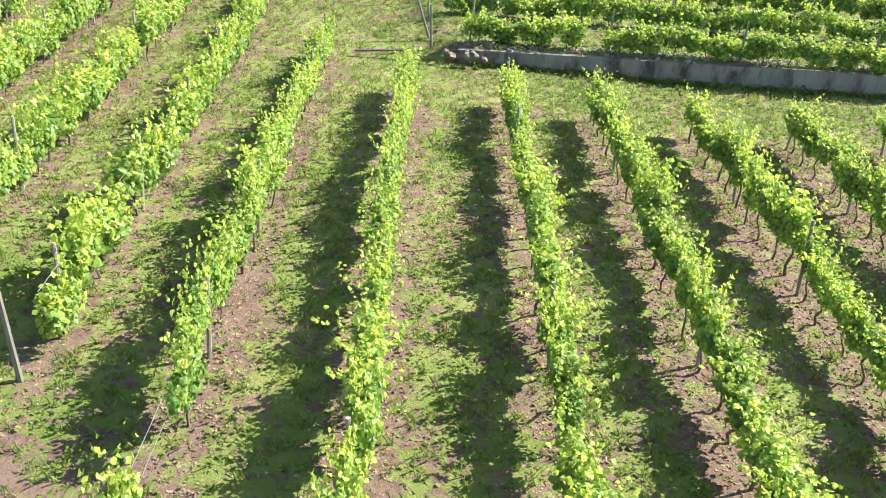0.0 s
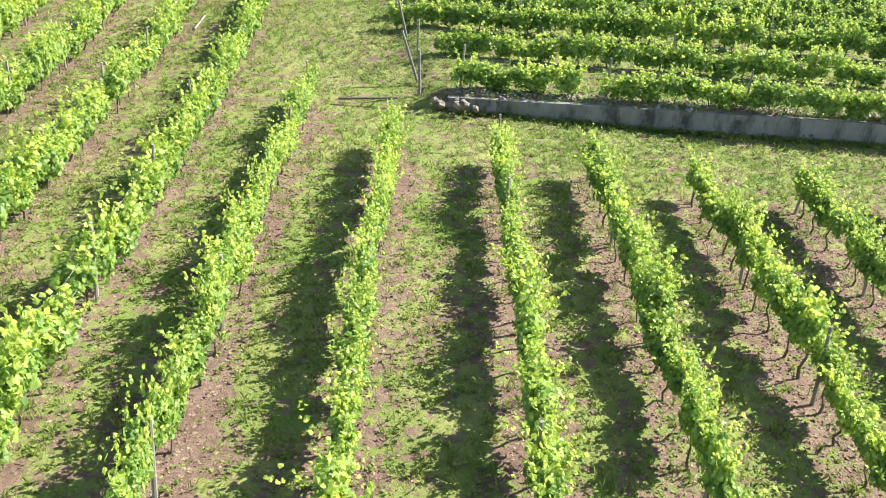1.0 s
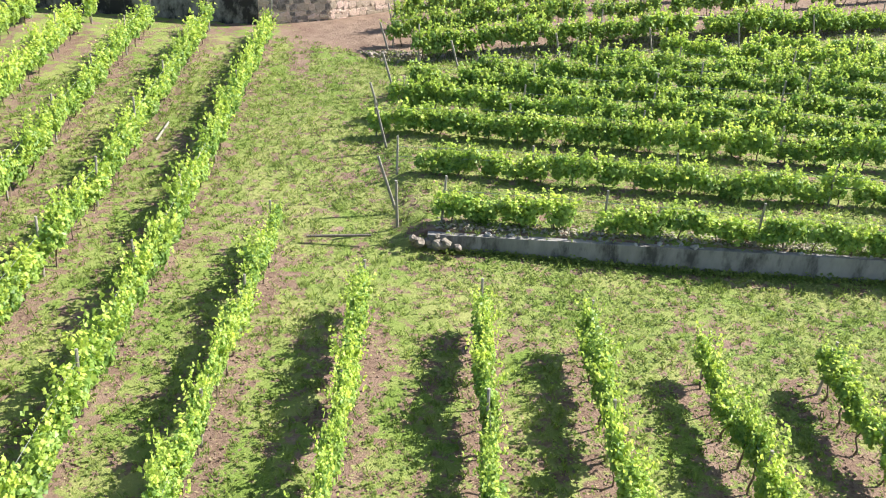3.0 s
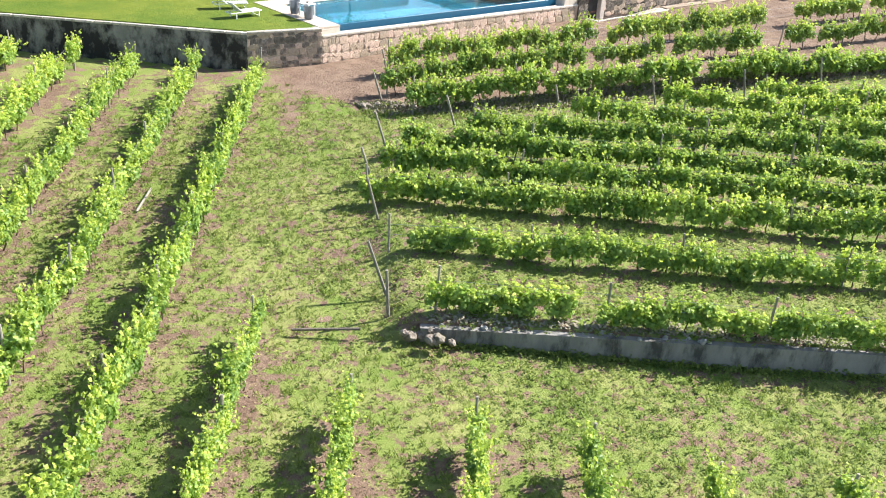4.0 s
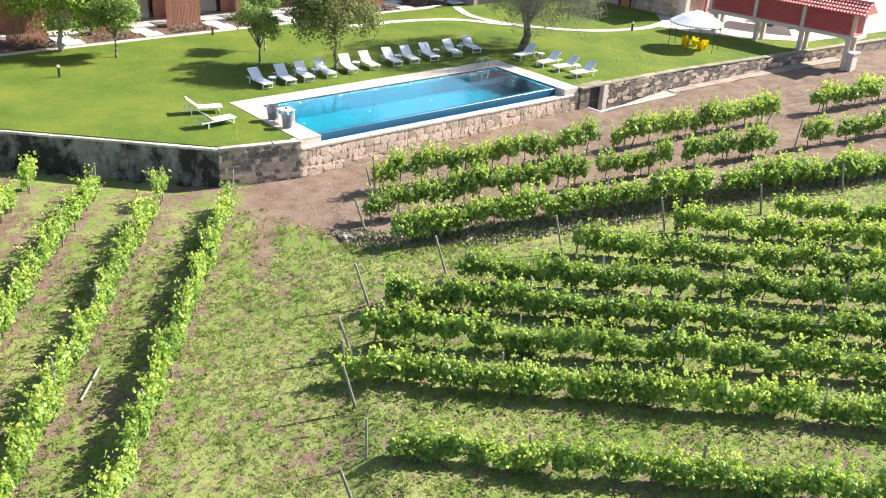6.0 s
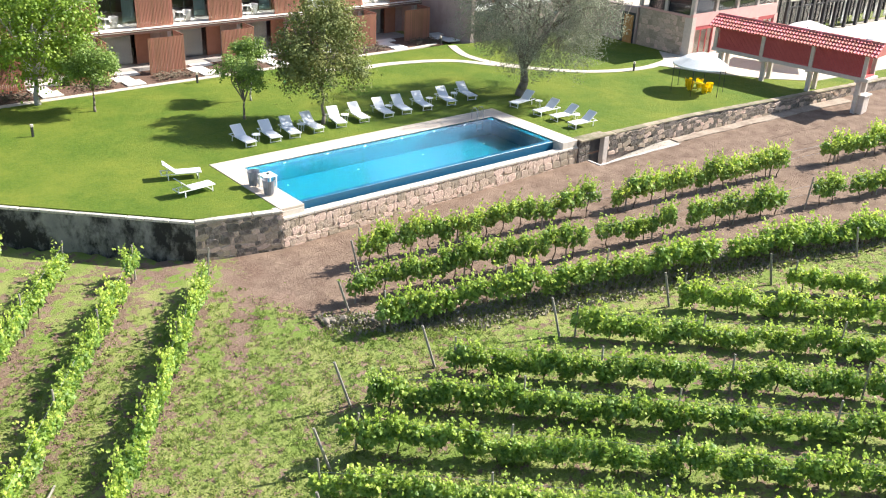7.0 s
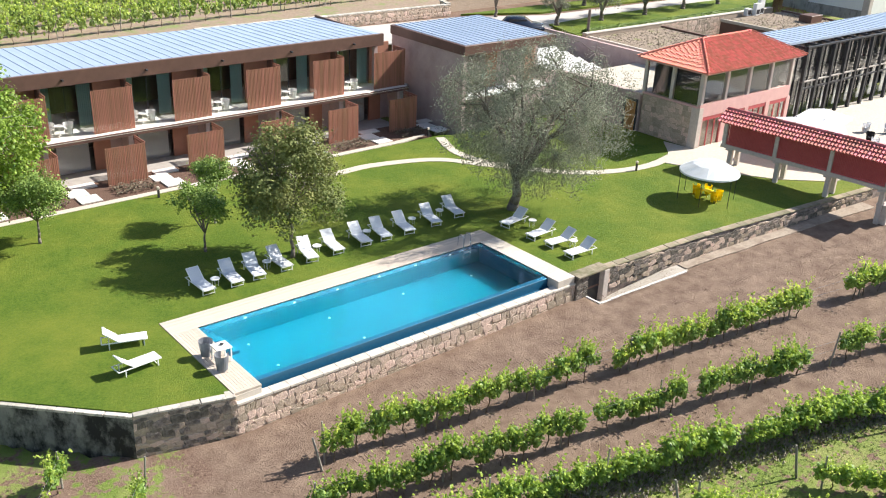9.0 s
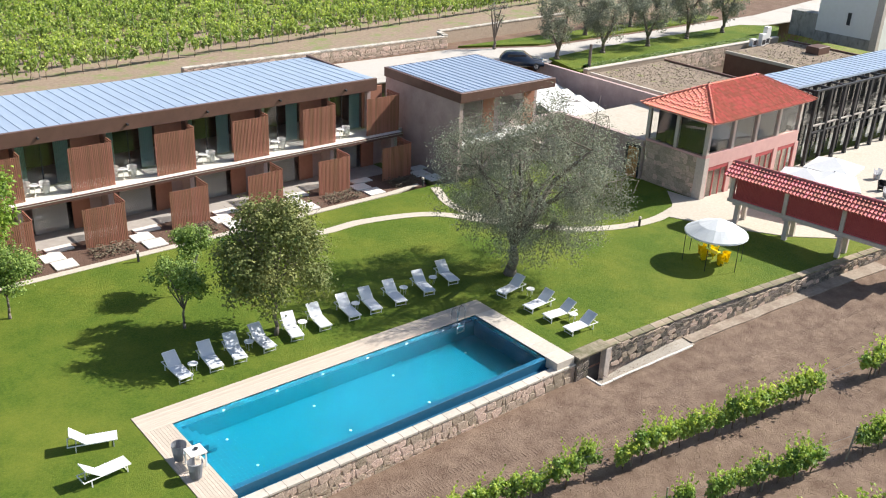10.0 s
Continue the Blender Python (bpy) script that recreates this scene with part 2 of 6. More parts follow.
def ground_material():
    """Grass, weeds and bare brown soil mixed by the share of bare soil kept on the ground's vertices."""
    m = bpy.data.materials.new("vineyard_soil_and_grass")
    m.use_nodes = True
    t = m.node_tree
    n, l = t.nodes, t.links
    b = n["Principled BSDF"]
    b.inputs["Roughness"].default_value = 0.95
    b.inputs["Specular IOR Level"].default_value = 0.15
    co = n.new("ShaderNodeTexCoord")

    def noise_node(scale, detail=8.0, rough=0.65):
        k = n.new("ShaderNodeTexNoise")
        k.inputs["Scale"].default_value, k.inputs["Detail"].default_value, k.inputs["Roughness"].default_value = scale, detail, rough
        l.new(co.outputs["Object"], k.inputs["Vector"])
        return k.outputs["Fac"]

    def rng(v, a, bb, c=0.0, d=1.0):
        k = n.new("ShaderNodeMapRange")
        for s, val in zip(("From Min", "From Max", "To Min", "To Max"), (a, bb, c, d)):
            k.inputs[s].default_value = val
        l.new(v, k.inputs["Value"])
        return k.outputs[0]

    def mixc(f, a, bb):
        k = n.new("ShaderNodeMix")
        k.data_type = "RGBA"
        for s, val in (("A", a), ("B", bb)):
            if isinstance(val, tuple):
                k.inputs[s].default_value = (*val, 1)
            else:
                l.new(val, k.inputs[s])
        l.new(f, k.inputs["Factor"])
        return k.outputs["Result"]

    grass = mixc(rng(noise_node(24, 12.0, 0.8), 0.32, 0.68), (0.10, 0.16, 0.028), (0.192, 0.255, 0.055))
    grass = mixc(rng(noise_node(0.5), 0.38, 0.66), grass, (0.26, 0.265, 0.095))
    soil = mixc(rng(noise_node(9), 0.35, 0.65), (0.12, 0.076, 0.056), (0.23, 0.154, 0.114))
    soil = mixc(rng(noise_node(0.7), 0.45, 0.7), soil, (0.245, 0.169, 0.128))
    att = n.new("ShaderNodeAttribute")
    att.attribute_name = "soil"
    add = n.new("ShaderNodeMath")
    add.operation = "ADD"
    l.new(att.outputs["Fac"], add.inputs[0])
    l.new(rng(noise_node(2.2), 0.2, 0.8, -0.75, 0.75), add.inputs[1])
    dirt = mixc(rng(noise_node(1.1), 0.35, 0.65), (0.155, 0.104, 0.076), (0.25, 0.178, 0.132))
    soil = mixc(rng(att.outputs["Fac"], 0.95, 1.25), soil, dirt)
    l.new(mixc(rng(add.outputs[0], 0.42, 0.62), grass, soil), b.inputs["Base Color"])
    bp = n.new("ShaderNodeBump")
    bp.inputs["Distance"].default_value = 0.06
    l.new(noise_node(7.0, 10.0, 0.75), bp.inputs["Height"])
    l.new(bp.outputs[0], b.inputs["Normal"])
    return m


GROUND = ground_material()

# ---- helpers for building ----


def mesh_of(bm, name, material, smooth=False):
    me = bpy.data.meshes.new(name)
    bm.to_mesh(me)
    bm.free()
    for m in material if isinstance(material, (list, tuple)) else (material,):
        me.materials.append(m)
    if smooth:
        me.polygons.foreach_set("use_smooth", [True] * len(me.polygons))
    return me


def data_mesh(name, verts, faces, material, smooth=False):
    me = bpy.data.meshes.new(name)
    me.from_pydata(verts, [], faces)
    me.materials.append(material)
    if smooth:
        me.polygons.foreach_set("use_smooth", [True] * len(me.polygons))
    return me


def part(name, bm, material, parent, label="", smooth=False):
    me = bm if isinstance(bm, bpy.types.Mesh) else mesh_of(bm, name, material, smooth)
    ob = new(name, me)
    ob.parent = parent
    if material is PANE:
        ob.visible_shadow = False
    if label:
        tagged(ob, label)
    return ob


def thing(name, label, category, at=(0, 0, 0), rz=0.0, group="", kind="", data=None):
    ob = new(name, data)
    ob.matrix_basis = pose(*at, 0, 0, rz)
    return tagged(ob, label, category, group, kind)


def box(bm, x0, x1, y0, y1, z0, z1, bevel=0.0, m=None):
    mm = Matrix.LocRotScale(((x0 + x1) / 2, (y0 + y1) / 2, (z0 + z1) / 2), None, (abs(x1 - x0), abs(y1 - y0), abs(z1 - z0)))
    r = bmesh.ops.create_cube(bm, size=1.0, matrix=(m @ mm) if m else mm)
    if bevel:
        edges = list({e for v in r["verts"] for e in v.link_edges})
        bmesh.ops.bevel(bm, geom=edges, offset=bevel, segments=1, affect="EDGES")
    return bm


def B(x0, x1, y0, y1, z0, z1, bevel=0.0):
    return box(bmesh.new(), x0, x1, y0, y1, z0, z1, bevel)


def rod(bm, a, b, r0, r1=None, sides=6):
    """A tapered round bar from a to b."""
    a, b = Vector(a), Vector(b)
    d = b - a
    q = d.to_track_quat("Z", "Y").to_matrix().to_4x4()
    bmesh.ops.create_cone(bm, cap_ends=True, segments=sides, radius1=r0, radius2=r0 if r1 is None else r1, depth=d.length,
                          matrix=Matrix.Translation((a + b) / 2) @ q)
    return bm


def lerp_table(table, v):
    for (a, za), (b, zb) in zip(table, table[1:]):
        if v <= b:
            return za if v <= a else za + (zb - za) * (v - a) / (b - a)
    return table[-1][1]


def smooth01(v):
    v = min(1.0, max(0.0, v))
    return v * v * (3 - 2 * v)


# ---- the lie of the land ----
CORNER = (-5.15, -4.95)
LAWN_EDGE = [(-40.0, 30.0), CORNER, (-1.25, -6.05), (18.45, -6.2), (28.4, -6.75), (36.6, -7.6), (45.3, -8.4), (75.0, -11.0)]
WALL_A, WALL_DIR = (-12.95, -29.75), Vector((0.758, -0.652))
WALL_N = Vector((0.652, 0.758))
BANK = [(-3.6, -12.6), (1.6, -15.6), (9.8, -17.7), (25.7, -21.7), (60.0, -30.5)]
MID_WEST = [(-13.4, -29.2), (-9.9, -22.9), (-6.0, -18.0), (-3.6, -12.6)]


def edge_y(line, x):
    return lerp_table(line, x)


def west_x(y):
    return lerp_table([(p[1], p[0]) for p in MID_WEST], y)


def land(x, y):
    """Height of the open ground."""
    q = 0.6 * x + 0.8 * y
    c = lerp_table([(-60, -3.0), (-45, -3.2), (-32, -3.35), (-27, -3.2), (-22, -2.85), (-16, -2.45), (-10, -2.1), (-6, -2.05)], q)
    c += -0.04 * max(-3.0, min(14.0, x + 20)) * smooth01((-q - 28) / 6)
    road = -2.08 + 0.03 * (min(max(x, -5.0), 45.0) + 5) + 0.03 * min(0.0, y + 7)
    d = (Vector((x, y)) - Vector(WALL_A)).dot(WALL_N)
    mid = -2.95 + 0.6 * min(1.0, max(0.0, d) / 15)
    z = c
    if d > 0:
        z += (mid - c) * smooth01((x - west_x(y) + 0.6) / 1.6)
    b = y - edge_y(BANK, x)
    z += (road - z) * smooth01((b + 0.35) / 0.5) * smooth01((x + 6.5) / 3.5)
    return z


def z_at(x, y):
    return land(x, y) + 0.04 * noise.noise((x * 0.7, y * 0.7, 0.0))


# vine rows on the open ground: start, end, height of the canopy's top
FRONT_ROWS = [((-17.1, -27.2), (-36.5, -51.6)), ((-17.2, -32.2), (-35.5, -54.6)), ((-15.1, -34.8), (-33.0, -56.2)),
              ((-13.4, -37.0), (-31.0, -58.0)), ((-11.9, -39.8), (-28.0, -58.8)), ((-9.6, -41.8), (-25.0, -59.6)), ((-7.0, -43.6), (-22.0, -61.0))]
LEFT_ROWS = [((-5.9, -7.5), (-38.0, -49.5)), ((-8.1, -5.0), (-40.0, -47.3)), ((-10.5, -3.0), (-42.0, -45.0)),
             ((-12.7, -0.6), (-44.0, -42.6)), ((-15.0, 1.8), (-46.0, -40.0)), ((-17.3, 4.2), (-48.0, -37.4))]
MID_ROWS = [((-12.0, -29.3), (10.0, -50.5)), ((-10.8, -25.2), (14.0, -49.0)), ((-9.0, -21.4), (17.0, -47.0)), ((-6.9, -20.2), (19.0, -45.0)),
            ((-4.8, -18.6), (21.0, -43.2)), ((-1.2, -18.6), (23.0, -41.0)), ((4.6, -19.4), (25.0, -39.0)), ((10.4, -20.4), (27.0, -37.0)), ((16.0, -22.4), (29.0, -35.0))]
UPPER_ROWS = [((0.6, -9.7), (48.0, -18.2)), ((-1.4, -12.2), (48.0, -23.6)), ((-1.6, -14.6), (48.0, -28.0))]


def seg_dist(px, py, a, b):
    dx, dy = b[0] - a[0], b[1] - a[1]
    t = max(0.0, min(1.0, ((px - a[0]) * dx + (py - a[1]) * dy) / (dx * dx + dy * dy)))
    return math.hypot(px - a[0] - t * dx, py - a[1] - t * dy)


def soil_at(x, y):
    """Share of bare soil: along the rows, on the farm track and the upper terrace."""
    s = 0.12
    for k, (a, b) in enumerate(FRONT_ROWS):
        s = max(s, lerp_table([(0.0, 0.62), (0.42, 0.70), (0.8, 0.2 + 0.06 * k), (1.4, 0.08 + 0.05 * k)], seg_dist(x, y, a, b)))
    for k, (a, b) in enumerate(LEFT_ROWS):
        s = max(s, lerp_table([(0.0, 0.60), (0.35, 0.60), (0.75, 0.18), (1.5, 0.06)], seg_dist(x, y, a, b)))
    for a, b in MID_ROWS:
        s = max(s, lerp_table([(0.0, 0.42), (0.4, 0.36), (1.0, 0.02)], seg_dist(x, y, a, b)))
    b = y - edge_y(BANK, x)
    if x > -5 and b > -0.4:
        s = max(s, 1.3 * smooth01((x + 4.6) / 2.0))
    s = max(s, 1.5 - 0.46 * math.hypot(x + 3.6, y + 8.8))
    s = max(s, 0.85 - 0.6 * seg_dist(x, y, (-5.0, -9.0), (-7.6, -13.2)))
    s = max(s, 0.42 - 0.24 * seg_dist(x, y, (-7.0, -11.2), (-19.0, -27.2)))
    dw = seg_dist(x, y, WALL_A, (10, -52))
    s += 0.35 * max(0.0, noise.noise((x * 0.3, y * 0.3, 5.0)))
    if (Vector((x, y)) - Vector(WALL_A)).dot(WALL_N) > 0:
        s = max(s, 0.85 - 0.4 * dw)
    return s


def pit_y(x):
    """Outer edge of the ramp that goes down to the door in the retaining wall."""
    return -7.4 - 0.057 * (x - 19.32)


def build_ground():
    xs = np.concatenate([[-1500, -700, -300, -150, -90], np.arange(-60, -41, 0.8), np.arange(-41, 2, 0.28), np.arange(2, 19, 0.6), [19.26], np.arange(19.4, 62, 0.6), [66, 70, 75, 85, 100, 160, 320, 700, 1500]])
    ys = np.concatenate([[-1500, -700, -300, -150, -95], np.arange(-70, -55, 0.8), np.arange(-55, -4, 0.28), np.arange(-4, 13, 0.8), [19, 19.5, 32.6, 33.2, 38, 43, 45, 60, 90, 160, 320, 700, 1500]])
    poly = LAWN_EDGE
    verts, soil = [], []
    for gy in ys:
        for gx in xs:
            x, y = float(gx), float(gy)
            ye = edge_y(poly, x)
            if y > ye + 0.25 or y > 20:
                z, s = (-2.4 if y < 19 else -0.7), 0.3
                if y > 33:
                    z, s = 3.2 + 0.03 * max(0.0, y - 45), (0.9 if y < 44 else 0.45)
            else:
                z, s = z_at(x, y), soil_at(x, y)
            if 19.3 < x < 26.2 and ye + 0.25 >= y > pit_y(x) - 0.3:
                if y > pit_y(x):
                    z = min(z, -2.2 + 0.14 * (x - 19.3))
                    y = max(y, pit_y(x) + 0.08)
                    if y < pit_y(x) + 0.3:
                        y = pit_y(x) + 0.08
                else:
                    y = pit_y(x) - 0.04
            d = (x - WALL_A[0]) * WALL_N.x + (y - WALL_A[1]) * WALL_N.y
            along = (x - WALL_A[0]) * WALL_DIR.x + (y - WALL_A[1]) * WALL_DIR.y
            if abs(d) < 0.64 and -0.4 < along < 36:
                shift = (0.03 if d <= 0 else 0.27) - d
                x, y = x + WALL_N.x * shift, y + WALL_N.y * shift
            verts.append((x, y, z))
            soil.append(s)
    nx = len(xs)
    faces = []
    for j in range(len(ys) - 1):
        for i in range(nx - 1):
            k = j * nx + i
            faces += [(k, k + 1, k + nx), (k + 1, k + nx + 1, k + nx)]
    me = data_mesh("ground", verts, faces, GROUND, True)
    at = me.attributes.new("soil", "FLOAT", "POINT")
    at.data.foreach_set("value", soil)
    tagged(new("ground", me), "grassy vineyard ground with strips of bare brown soil", "ground", kind="structure")


build_ground()

# lawn terrace: one flat sheet inside the retaining walls
LAWN_POLY = [(-26.4, 16.6), (-5.1, -4.7), (-1.3, -5.7), (-1.3, 1.32), (18.42, 1.32), (18.42, -5.9), (28.4, -6.5), (36.6, -7.35), (45.3, -8.15), (75.0, -10.7), (75, 3.0), (42, 3.0), (42, 16.0), (29, 16.4), (28.0, 16.9)]


def flat(poly, z, name, material, label, category, thick=0.0, kind="structure", parent=None):
    bm = bmesh.new()
    f = bm.faces.new([bm.verts.new((x, y, z)) for x, y in poly])
    bm.normal_update()
    if f.normal.z < 0:
        f.normal_flip()
    if thick:
        r = bmesh.ops.extrude_face_region(bm, geom=[f])
        bmesh.ops.translate(bm, verts=[v for v in r["geom"] if isinstance(v, bmesh.types.BMVert)], vec=(0, 0, -thick))
        bmesh.ops.recalc_face_normals(bm, faces=bm.faces)
    bmesh.ops.triangulate(bm, faces=[g for g in bm.faces if len(g.verts) > 4])
    ob = new(name, mesh_of(bm, name, material))
    if parent:
        ob.parent = parent
        return ob
    return tagged(ob, label, category, kind=kind)


flat(LAWN_POLY, -0.03, "lawn", LAWN, "close-mown bright green lawn on a walled terrace", "lawn", 0.5)

# ---- retaining walls ----


def wall_run(name, line, thick, tops, bottoms, material, label, cap=None, cap_h=0.1):
    """A wall along a line of plan points, its outer face on the line, with an uneven row of capstones as parts."""
    ob = thing(name, label, "wall", kind="structure")
    bm = bmesh.new()
    pts = [Vector(p) for p in line]
    nrm = []
    for i in range(len(pts)):
        a, b = pts[max(0, i - 1)], pts[min(len(pts) - 1, i + 1)]
        d = (b - a).normalized()
        nrm.append(Vector((-d.y, d.x)))
    rings = []
    for p, nn, zt, zb in zip(pts, nrm, tops, bottoms):
        o, i = p, p + nn * thick
        rings.append([bm.verts.new((o.x, o.y, zb)), bm.verts.new((i.x, i.y, zb)), bm.verts.new((i.x, i.y, zt)), bm.verts.new((o.x, o.y, zt))])
    for r, s in zip(rings, rings[1:]):
        for k in range(4):
            bm.faces.new((r[k], s[k], s[(k + 1) % 4], r[(k + 1) % 4]))
    bm.faces.new(rings[0][::-1])
    bm.faces.new(rings[-1])
    bmesh.ops.recalc_face_normals(bm, faces=bm.faces)
    part("wall_body", bm, material, ob)
    if cap:
        rnd = random.Random(len(line))
        for (a, b, za, zb) in zip(pts, pts[1:], tops, tops[1:]):
            d = (b - a)
            length, ang, s = d.length, math.degrees(math.atan2(d.y, d.x)), 0.0
            nn = Vector((-d.y, d.x)).normalized()
            while s < length - 0.05:
                w = min(rnd.uniform(0.5, 1.0), length - s)
                c = a + d * ((s + w / 2) / length) + nn * (thick / 2)
                z = za + (zb - za) * (s + w / 2) / length
                bmc = box(bmesh.new(), -w / 2 + 0.008, w / 2 - 0.008, -thick / 2 - 0.04, thick / 2 + 0.04, 0.0, cap_h, 0.015)
                st = part("capstone", bmc, cap, ob)
                st.matrix_basis = pose(c.x + rnd.uniform(-.015, .015), c.y, z - 0.005, rnd.uniform(-1, 1), rnd.uniform(-1, 1), ang + rnd.uniform(-1, 1))
                s += w
    return ob


wall_run("wall_west", [(-40.0, 29.85), (-26.0, 15.95), (-14.0, 4.0), CORNER], 0.42, [-0.2, -0.2, -0.2, -0.2], [-2.8, -2.8, -2.8, -2.8], PLASTER_OLD,
         "dark stained rendered retaining wall with pale capstones", CAPSTONE, 0.12)

STONE_MESHES = []
for k in range(10):
    rnd = random.Random(100 + k)
    bm = bmesh.new()
    bmesh.ops.create_icosphere(bm, subdivisions=1, radius=0.5)
    for v in bm.verts:
        n3 = v.co.normalized()
        e = max(abs(n3.x), abs(n3.z))
        v.co = Vector((n3.x / e * 0.5 if e > .3 else n3.x, n3.y * 0.5, n3.z / e * 0.5 if e > .3 else n3.z))
        v.co.x *= rnd.uniform(0.86, 1.04)
        v.co.z *= rnd.uniform(0.86, 1.04)
    STONE_MESHES.append(mesh_of(bm, "stone", STONE))
DARK_STONES = []
for me in STONE_MESHES:
    dm = me.copy()
    dm.materials[0] = STONE_DARK
    DARK_STONES.append(dm)


def stone_face(parent, a, b, z0, z1, size, depth, seed, skip=None, mortar_off=0.0, kinds=None):
    """Uneven courses of separate stones on the wall face from a to b (plan), proud of the mortar."""
    rnd = random.Random(seed)
    a, b = Vector(a), Vector(b)
    d = b - a
    length, ang = d.length, math.degrees(math.atan2(d.y, d.x))
    nn = Vector((d.y, -d.x)).normalized()
    made = 0
    z = z0
    row = 0
    while z < z1 - 0.05:
        h = min(rnd.uniform(size * 0.55, size * 1.3), z1 - z)
        s = -rnd.uniform(0, size * 0.6)
        while s < length:
            w = rnd.uniform(size * 0.45, size * 2.1)
            c0, c1 = max(0.0, s), min(length, s + w)
            if c1 - c0 > 0.12:
                u, zz = (c0 + c1) / 2, z + h / 2 + rnd.uniform(-0.06, 0.06)
                if not (skip and skip(u, zz)):
                    p = a + d * (u / length) + nn * mortar_off
                    st = part("stone", (kinds or STONE_MESHES)[rnd.randrange(10)], STONE, parent)
                    st.matrix_basis = Matrix.Translation((p.x, p.y, zz)) @ pose(0, 0, 0, 0, rnd.uniform(-20, 20), ang) @ Matrix.Diagonal(((c1 - c0) * rnd.uniform(1.0, 1.14), depth * rnd.uniform(0.75, 1.15), h * rnd.uniform(1.0, 1.18), 1))
                    made += 1
            s += w
        z += h
        row += 1
    return made


# stone wall under the pool and its corner
corner_wall = wall_run("wall_corner", [CORNER, (-1.25, -6.05)], 0.45, [-0.15, -0.12], [-2.9, -2.9], MORTAR,
                       "stained granite rubble wall at the terrace corner", CAPSTONE, 0.1)
stone_face(corner_wall, CORNER, (-1.25, -6.05), -2.3, -0.18, 0.32, 0.10, 3, kinds=STONE_MESHES[:5] + DARK_STONES[5:])
pool_wall = wall_run("wall_pool", [(-1.25, -6.05), (18.45, -6.25)], 0.5, [-0.5, -0.5], [-2.9, -2.6], MORTAR,
                     "rough granite rubble retaining wall below the pool")
stone_face(pool_wall, (-1.25, -6.05), (18.45, -6.25), -2.15, -0.50, 0.34, 0.085, 4)
for i in range(24):
    x0 = -1.25 + i * 19.7 / 24
    yl = -6.05 - 0.2 * i / 24
    bm = B(x0 + 0.005, x0 + 19.7 / 24 - 0.005, yl - 0.06, yl + 0.42, -0.515, -0.40, 0.012)
    part("capstone", bm, COPING, pool_wall)

east_line = [(18.45, -6.25), (28.4, -6.8), (36.6, -7.6), (45.3, -8.45), (75.0, -11.1)]
wall_run("wall_east", [(20.7, -6.42)] + east_line[1:], 0.42, [-0.08, -0.02, 0.0, 0.05, 0.1], [-2.6, -2.0, -1.9, -1.8, -1.8], STONE_DARK,
         "old weathered stone retaining wall with a mossy worn cap", OLD_CAP, 0.06)
nook = thing("wall_niche", "dark doorway niche set into the retaining wall", "doorway", kind="structure")
part("jamb", B(18.45, 19.3, -6.36, -5.9, -2.4, -0.04, 0.02), STONE_DARK, nook)
stone_face(nook, (18.5, -6.36), (19.33, -6.38), -2.0, -0.1, 0.27, 0.08, 77, kinds=DARK_STONES)
part("jamb", B(20.45, 20.85, -6.52, -5.9, -2.4, -0.1, 0.02), GRANITE, nook)
part("lintel", B(18.45, 20.85, -6.5, -5.7, -0.10, 0.0, 0.01), OLD_CAP, nook)
part("door", B(19.3, 20.45, -6.18, -6.1, -2.4, -0.1), DARK_METAL, nook)
part("door_rail", B(19.3, 20.45, -6.2, -6.18, -1.1, -1.0), BROWN_METAL, nook)

# low wall between the front grass and the middle terrace
wl = [Vector(WALL_A) + WALL_DIR * s for s in (0, 4, 8, 12, 16, 22, 32)]
low_wall = wall_run("wall_low", [tuple(p) for p in wl], 0.3, [-3.0, -2.98, -3.0, -3.0, -3.02, -3.02, -3.03], [-4.3] * 7, WALL_GREY,
                    "low grey concrete retaining wall with a broken top edge")

# ---- the pool ----
pool = thing("swimming_pool", "blue-tiled infinity pool with a pale stone coping", "pool", kind="structure")
PW, PD = 17.2, 5.15
part("basin_floor", B(0, PW, -PD, 0, -1.65, -1.5), POOL_TILE, pool)
part("basin_wall", B(-0.2, PW + 0.2, 0, 0.2, -1.6, -0.03), POOL_TILE, pool)
part("basin_wall", B(-0.2, 0, -PD, 0, -1.6, -0.03), POOL_TILE, pool)
# same tile as the other walls; its shade and sky reflection are coloured in
part("basin_wall", B(PW, PW + 0.2, -PD - 0.2, 0, -1.6, -0.03), POOL_EDGE_AND_SHADE, pool)
part("overflow_edge", B(0, PW, -PD - 0.28, -PD, -1.6, -0.085, 0.01), POOL_EDGE_AND_SHADE, pool)
part("gutter", B(0, PW, -5.85, -PD - 0.28, -0.75, -0.58), POOL_EDGE_AND_SHADE, pool)
water = part("water", B(0.002, PW - 0.002, -PD - 0.27, -0.002, -0.6, -0.075), WATER, pool)
water.visible_shadow = False
for i in range(4):
    part("step", B(0.0, 0.35 * (4 - i), -0.35 - 0.9, -0.0, -1.5 + 0.0, -1.35 + 0.3 * i), POOL_TILE, pool)
deck = thing("pool_deck", "pale timber deck boards round the pool", "deck", kind="structure")
for i in range(9):
    part("board", B(-1.28, PW + 1.22, 0.0 + i * 0.147, 0.143 + i * 0.147, -0.12, 0.0, 0.004), DECK, deck)
for i in range(9):
    part("board", B(-1.28 + i * 0.142, -1.28 + i * 0.142 + 0.138, -5.9, -0.004, -0.12, 0.0, 0.004), DECK, deck)
end_coping = thing("pool_coping", "broad pale stone slab at the end of the pool", "coping", kind="structure")
